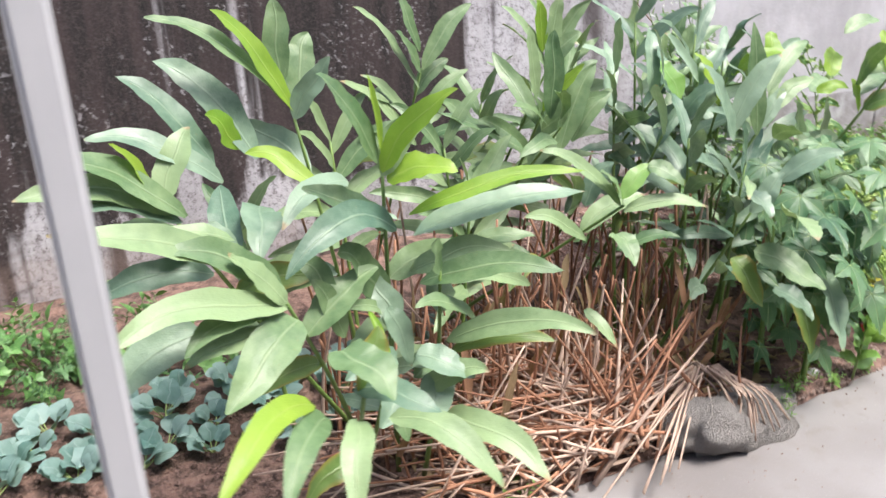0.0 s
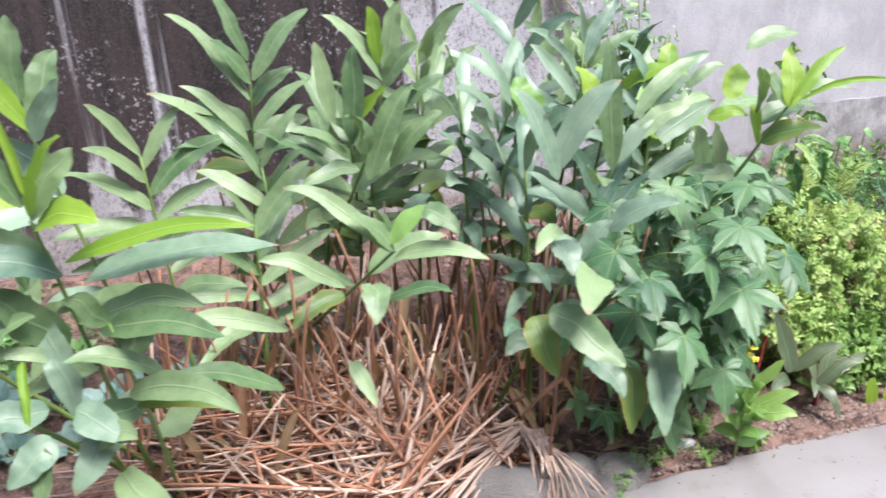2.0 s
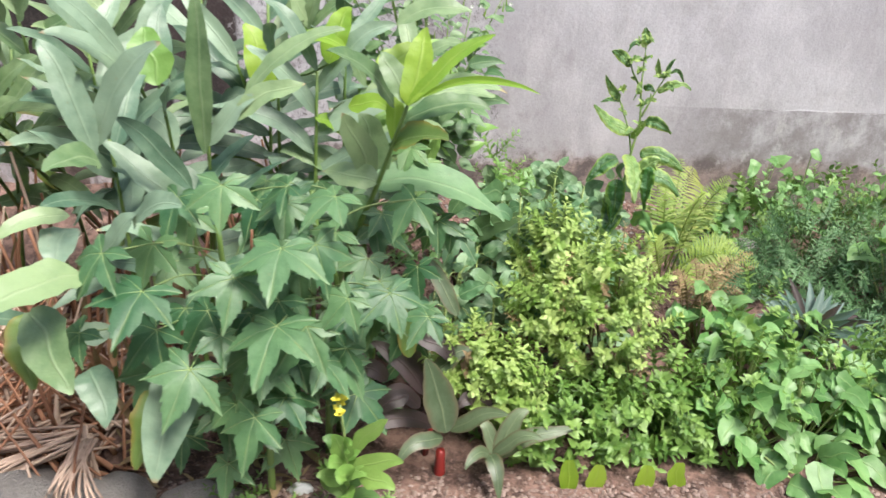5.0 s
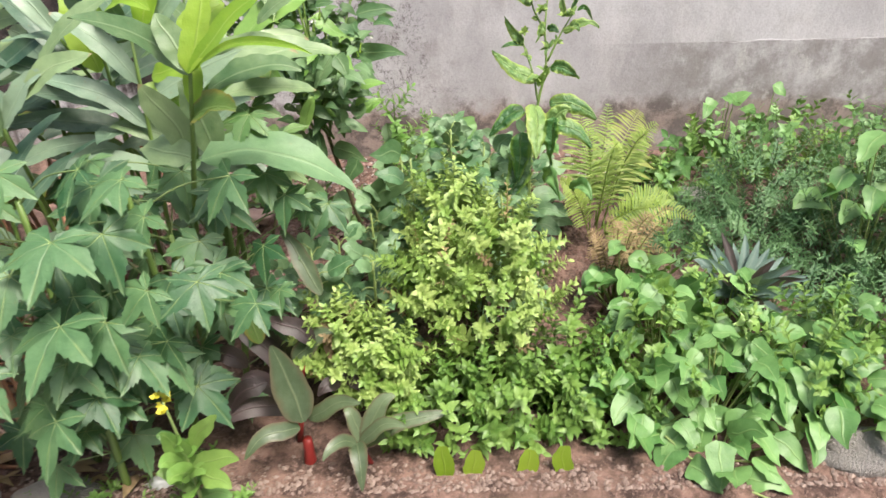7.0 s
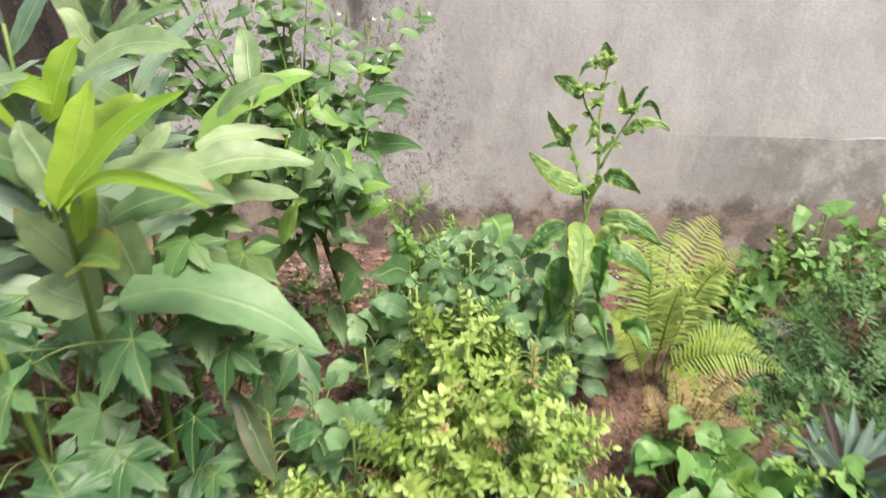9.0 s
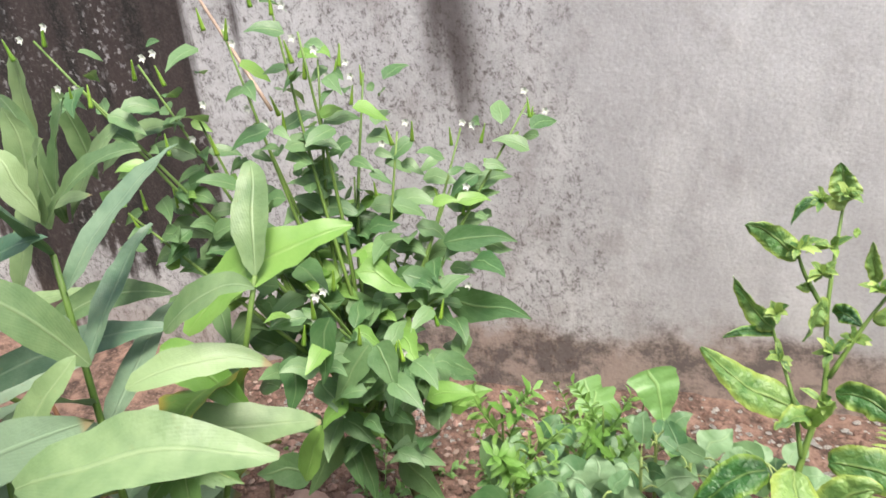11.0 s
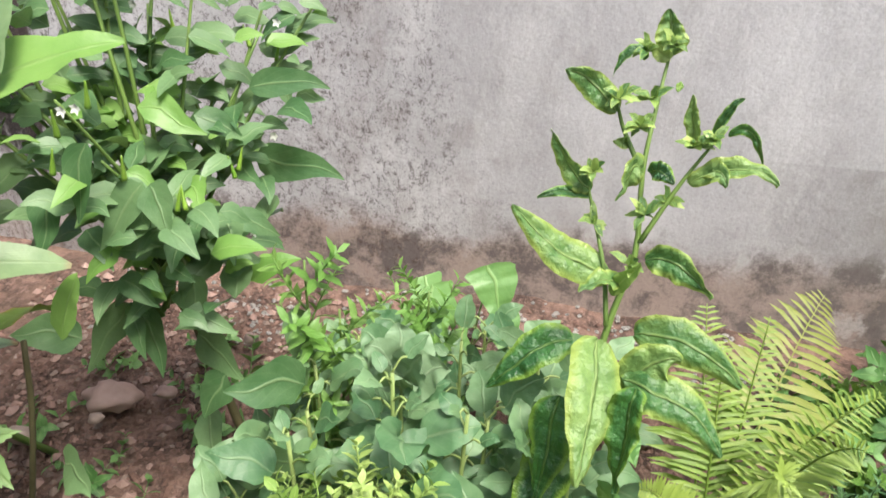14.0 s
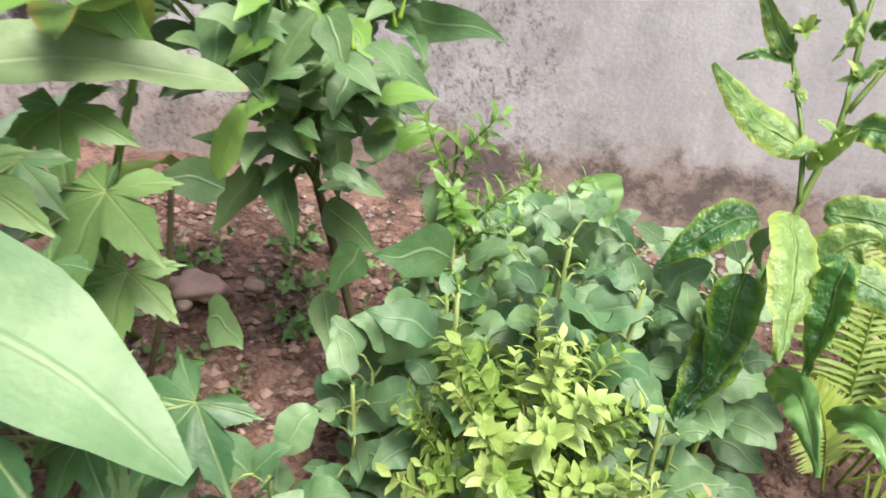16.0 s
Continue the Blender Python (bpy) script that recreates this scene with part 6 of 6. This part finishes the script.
stalk_kinds = []
for k in range(8):
    gk = stalk_mesh(k, 1.0, 0.012)
    mk = bpy.data.meshes.new("stalk")
    mk.from_pydata([tuple(v) for v in gk.verts], [], gk.faces)
    mk.materials.append(straw_mat if k % 2 else straw_red)
    mk.polygons.foreach_set("use_smooth", [True] * len(mk.polygons))
    stalk_kinds.append(mk)
heap = thing("straw_heap", (1.9, 1.75, 0.03), "heap of dry brown ginger stalks on the soil", "straw heap")
rest, dull = Geo(), Geo()
rs = random.Random(5)
for k in range(600):
    hx = rs.gauss(1.93, 0.26)
    hy = min(2.3, max(1.5, rs.gauss(1.78, 0.2)))
    if hx > 2.5 or hx < 1.3:
        continue
    up = rs.random()
    a = rs.gauss(0.2, 1.0) + (math.pi if rs.random() < 0.4 else 0)
    pitch = rs.uniform(-0.05, 0.25) if up < 0.8 else rs.uniform(0.5, 1.4)
    d = V(math.cos(a) * math.cos(pitch), math.sin(a) * math.cos(pitch), math.sin(pitch))
    ln = rs.uniform(0.2, 0.85) * (1 if up < 0.8 else 0.7)
    low = max(0.0, soil_height(hx, hy)) + (rs.uniform(0.0, 0.13) * (1 - min(1, abs(hx - 1.95) / 0.6)) if up < 0.8 else 0)
    p = V(hx, hy, low)
    if p.y + d.y * ln < 1.52 or p.y < 1.52:
        d.y = abs(d.y)
    if p.x + d.x * ln > 2.42:
        d.x = -abs(d.x)
    if k < 290:
        m = Matrix.Translation(p - heap.location) @ d.to_track_quat("Z", "Y").to_matrix().to_4x4() @ Matrix.Diagonal((0.5 * rs.uniform(0.6, 1.4), 0.42, ln, 1))
        share("stalk", rs.choice(stalk_kinds), heap, m)
    else:
        (rest if k % 2 == 0 else dull).tube([p - heap.location + d * (ln * i / 3) + V(0, 0, 0.015 * math.sin(i)) for i in range(4)], 0.0062 * rs.uniform(0.4, 1.6), 0.003, 5)
tagged(rest.made("loose_straw", straw_mat, heap), kind="stuff")
tagged(dull.made("loose_straw", straw_red, heap), kind="stuff")
# bundle that lies over the stone
fan = thing("straw_bundle", (2.33, 1.66, 0.17), "pale dry stalks fanned out over a stone", "straw bundle")
for k in range(34):
    a = rs.uniform(3.0, 4.05) if k < 26 else rs.uniform(4.4, 5.4)
    ln = rs.uniform(0.3, 0.75) if k < 26 else rs.uniform(0.15, 0.3)
    b = V(2.33 + rs.uniform(-0.03, 0.03), 1.66 + rs.uniform(-0.02, 0.02), 0.18 + rs.uniform(-0.02, 0.02))
    e = b + V(math.cos(a) * ln, math.sin(a) * ln * 0.7, 0)
    e.y = max(e.y, 1.38)
    e.z = 0.02 + rs.uniform(0, 0.05) + (0.05 if k >= 26 else 0)
    stem(fan, [b, b.lerp(e, 0.5) + V(0, 0, 0.035), e], 0.0048, 0.003, straw_mat, "stalk", 5)
for k in range(12):
    b = V(2.35 + rs.uniform(-0.03, 0.03), 1.62, 0.2)
    e = V(2.34 + rs.uniform(-0.1, 0.2), 1.4 + rs.uniform(-0.01, 0.05), 0.03 + rs.uniform(0, 0.06))
    stem(fan, [b, V((b.x + e.x) / 2, 1.46, 0.18), e], 0.0042, 0.0026, straw_mat, "stalk", 5)
# broad dry sheaths hanging round the stem feet
for k in range(80):
    hx, hy = rs.uniform(1.3, 2.65), rs.uniform(1.72, 2.25)
    p = V(hx, hy, soil_height(hx, hy) + rs.uniform(0.03, 0.3))
    a = rs.uniform(0, 6.3)
    d = V(math.cos(a) * 0.5, math.sin(a) * 0.4, rs.choice((-0.5, 0.9, 1.1))).normalized() * rs.uniform(0.1, 0.24)
    if p.z + d.z < 0.03:
        d.z = 0.03 - p.z
    leaf(heap, p, p + d, rs.uniform(0.012, 0.028), sheath_mat if k % 2 else dry_mat, strap, 0.02, 0.6, 0.08, rs.uniform(-1.2, 1.2), name="dry_sheath", across=2, steps=6)
# upright dead stems
for k in range(125):
    hx, hy = rs.uniform(1.15, 2.75), rs.uniform(1.78, 2.5)
    dead = thing("dead_stem", on_soil(hx, hy), "dry reddish cut ginger stem standing in soil", "dead stem", "dead ginger stems")
    h = rs.uniform(0.25, 0.72)
    stem(dead, [dead.location, dead.location + V(rs.uniform(-0.04, 0.04), rs.uniform(-0.04, 0.04), h * 0.6), dead.location + V(rs.uniform(-0.09, 0.09), rs.uniform(-0.07, 0.07), h)], 0.006, 0.004, straw_red if k % 7 else straw_mat)


# ---- stones ----
def stone(name, at, size, squash, mat, label, category, seed, rough=0.28):
    bm2 = bmesh.new()
    bmesh.ops.create_icosphere(bm2, subdivisions=4 if max(size) > 0.08 else 3, radius=1)
    for v in bm2.verts:
        n3 = noise.noise(v.co * 1.3 + V(seed * 7.1, 0, 0)) * rough + noise.noise(v.co * 3.7 + V(seed, 2, 0)) * rough * 0.4 + noise.noise(v.co * 11 + V(seed, 2, 4)) * rough * 0.2 + noise.noise(v.co * 27 + V(seed, 5, 4)) * rough * 0.1
        v.co *= 1 + n3
        v.co = V(v.co.x * size[0], v.co.y * size[1], max(v.co.z, -squash) * size[2])
    me2 = bpy.data.meshes.new(name)
    bm2.to_mesh(me2)
    bm2.free()
    me2.materials.append(mat)
    me2.polygons.foreach_set("use_smooth", [True] * len(me2.polygons))
    ob = new(name, me2)
    ob.location = at
    return tagged(ob, label, category)


stone("stone", (2.33, 1.52, 0.03), (0.215, 0.12, 0.125), 0.4, stone_mat, "rough grey concrete lump at the path edge", "stone", 3, 0.42)
stone("stone", (2.62, 1.6, 0.0), (0.12, 0.07, 0.05), 0.5, stone_mat, "flat grey stone under the leaves", "stone", 5)
stone("stone", (2.88, 2.78, 0.2), (0.065, 0.045, 0.026), 0.5, brick_mat, "flat pinkish stone on the soil", "stone", 6, 0.45)
stone("brick_piece", (3.37, 2.88, 0.22), (0.032, 0.028, 0.05), 0.6, brick_mat, "pink broken brick among the leaves", "brick", 8, 0.16)
stone("stone", (2.99, 2.82, 0.20), (0.024, 0.018, 0.013), 0.5, brick_mat, "small pale stone on the soil", "stone", 9)
stone("stone", (2.89, 2.71, 0.20), (0.016, 0.014, 0.012), 0.5, pebble_mat, "small pale stone on the soil", "stone", 10)
stone("stone", (2.77, 2.63, 0.20), (0.03, 0.022, 0.016), 0.5, pebble_mat, "flat pale stone on the soil", "stone", 11)
stone("stone", (3.10, 3.03, 0.22), (0.02, 0.016, 0.014), 0.5, pebble_mat, "small pale stone by the wall", "stone", 12)
stone("concrete_piece", (4.67, 1.71, 0.02), (0.13, 0.09, 0.045), 0.5, stone_mat, "weathered flat concrete piece at the path edge", "concrete piece", 14, 0.2)
stone("stone", (4.52, 2.86, 0.22), (0.06, 0.04, 0.03), 0.5, stone_mat, "grey stone below the fern", "stone", 15)
stone("plastic_scrap", (2.87, 1.64, 0.02), (0.032, 0.02, 0.022), 0.6, plastic_mat, "crumpled white plastic scrap on the soil", "plastic scrap", 16, 0.4)


def gravel(name, count, spot, size, mat, label, seed):
    """Loose bits that lie on the soil; spot gives a place for each."""
    rr = random.Random(seed)
    verts, faces = [], []
    for k in range(count):
        x, y = spot(rr)
        s = rr.uniform(*size)
        c = V(x, y, (soil_height(x, y) if y > 1.6 else 0.0) + s * 0.25)
        spin = Matrix.Rotation(rr.uniform(0, 6.3), 3, "Z")
        start = len(verts)
        for vx, vy, vz in ((1, 0, 0), (0.3, 0.8, 0), (-0.7, 0.6, 0), (-0.9, -0.3, 0), (0.2, -0.9, 0), (0.1, 0, 0.6), (-0.2, 0.1, -0.5)):
            verts.append(c + spin @ V(vx * s * rr.uniform(0.7, 1.2), vy * s * 0.8 * rr.uniform(0.7, 1.2), vz * s))
        for i in range(5):
            j = (i + 1) % 5
            faces.append((start + i, start + j, start + 5))
            faces.append((start + j, start + i, start + 6))
    return tagged(mesh_object(name, verts, faces, mat, smooth=False), label, "gravel", kind="stuff")


gravel("gravel", 3200, lambda q: (q.uniform(2.5, 5.2), abs(q.gauss(0, 0.06)) + 1.56), (0.003, 0.011), pebble_mat, "loose gravel between path and bed", 1)
gravel("soil_clods", 5200, lambda q: (q.uniform(2.4, 4.3), q.uniform(2.2, 3.3)), (0.003, 0.012), crumb_mat, "stony crumbs on the open soil", 2)
gravel("wall_rubble", 600, lambda q: (q.uniform(2.6, 4.3), q.gauss(3.2, 0.09)), (0.004, 0.013), stone_mat, "broken stones along the wall foot", 3)
gravel("rubble", 2200, lambda q: (q.uniform(2.5, 3.6), q.uniform(2.3, 3.2)), (0.004, 0.012), crumb_mat, "reddish rubble on the open soil", 8)
gravel("pebbles", 800, lambda q: (q.uniform(2.4, 3.7), q.uniform(2.2, 3.25)), (0.004, 0.016), pebble_mat, "pale pebbles strewn on the open soil", 12)
gravel("brick_chips", 420, lambda q: (q.uniform(2.4, 3.6), q.uniform(2.4, 3.28)), (0.006, 0.02), brick_mat, "pinkish brick chips on the open soil", 15)
gravel("soil_crumbs", 2200, lambda q: (q.uniform(-0.6, 1.6), q.uniform(1.62, 2.3)), (0.004, 0.016), soil_mat, "crumbs of red soil by the seedlings", 4)
gravel("path_grit", 260, lambda q: (q.uniform(1.2, 5.0), q.uniform(1.2, 1.58)), (0.002, 0.006), pebble_mat, "fine grit on the concrete path", 6)

# ---- fallen leaves and litter ----
litter_ob = Geo()
for k in range(420):
    x, y = rng.uniform(1.3, 2.9), rng.uniform(1.62, 2.4)
    p = V(x, y, soil_height(x, y) + rng.uniform(0.004, 0.02))
    a = rng.uniform(0, 6.3)
    ln = rng.uniform(0.03, 0.1)
    litter_ob.blade(arc(p, p + V(math.cos(a), math.sin(a), rng.uniform(-0.05, 0.25)) * ln, 0.006, 3), ln * rng.uniform(0.12, 0.4), V(0, 0, 1), lance, 0.4, 0, rng.uniform(-1, 1), 2)
tagged(litter_ob.made("leaf_litter", dry_mat), "dry brown leaf litter on the soil", "litter", kind="stuff")
# low weeds on the open soil
for k, (wx, wy) in enumerate(((3.02, 2.9), (3.1, 2.78), (2.95, 2.62), (3.15, 2.95), (2.82, 2.9), (3.22, 2.82), (3.06, 2.55), (2.75, 2.72), (3.28, 3.0), (3.0, 3.05))):
    w = thing("small_weed", on_soil(wx, wy), "small green weed on the open soil", "weed", "soil weeds")
    for j in range(4):
        share("sprig", rng.choice(weed_sprigs), w, tilt(V(rng.uniform(-0.03, 0.03), rng.uniform(-0.03, 0.03), 0), V(math.cos(j * 1.7 + k), math.sin(j * 1.7 + k), 0), 0.8, j + k, rng.uniform(0.45, 0.7)))
# weeds at the edge of the path
for k, (wx, wy) in enumerate(((2.62, 1.56), (2.72, 1.6), (2.9, 1.58), (3.08, 1.6), (2.55, 1.5), (1.6, 1.6), (2.95, 1.7))):
    w = thing("small_weed", on_soil(wx, wy), "small bright weed at the path edge", "weed", "edge weeds")
    for j in range(5):
        share("sprig", rng.choice(shoot_sprigs), w, tilt(V(rng.uniform(-0.02, 0.02), rng.uniform(-0.02, 0.02), 0), V(math.cos(j * 1.3), math.sin(j * 1.3), 0), 0.6, j, rng.uniform(0.5, 0.8)))
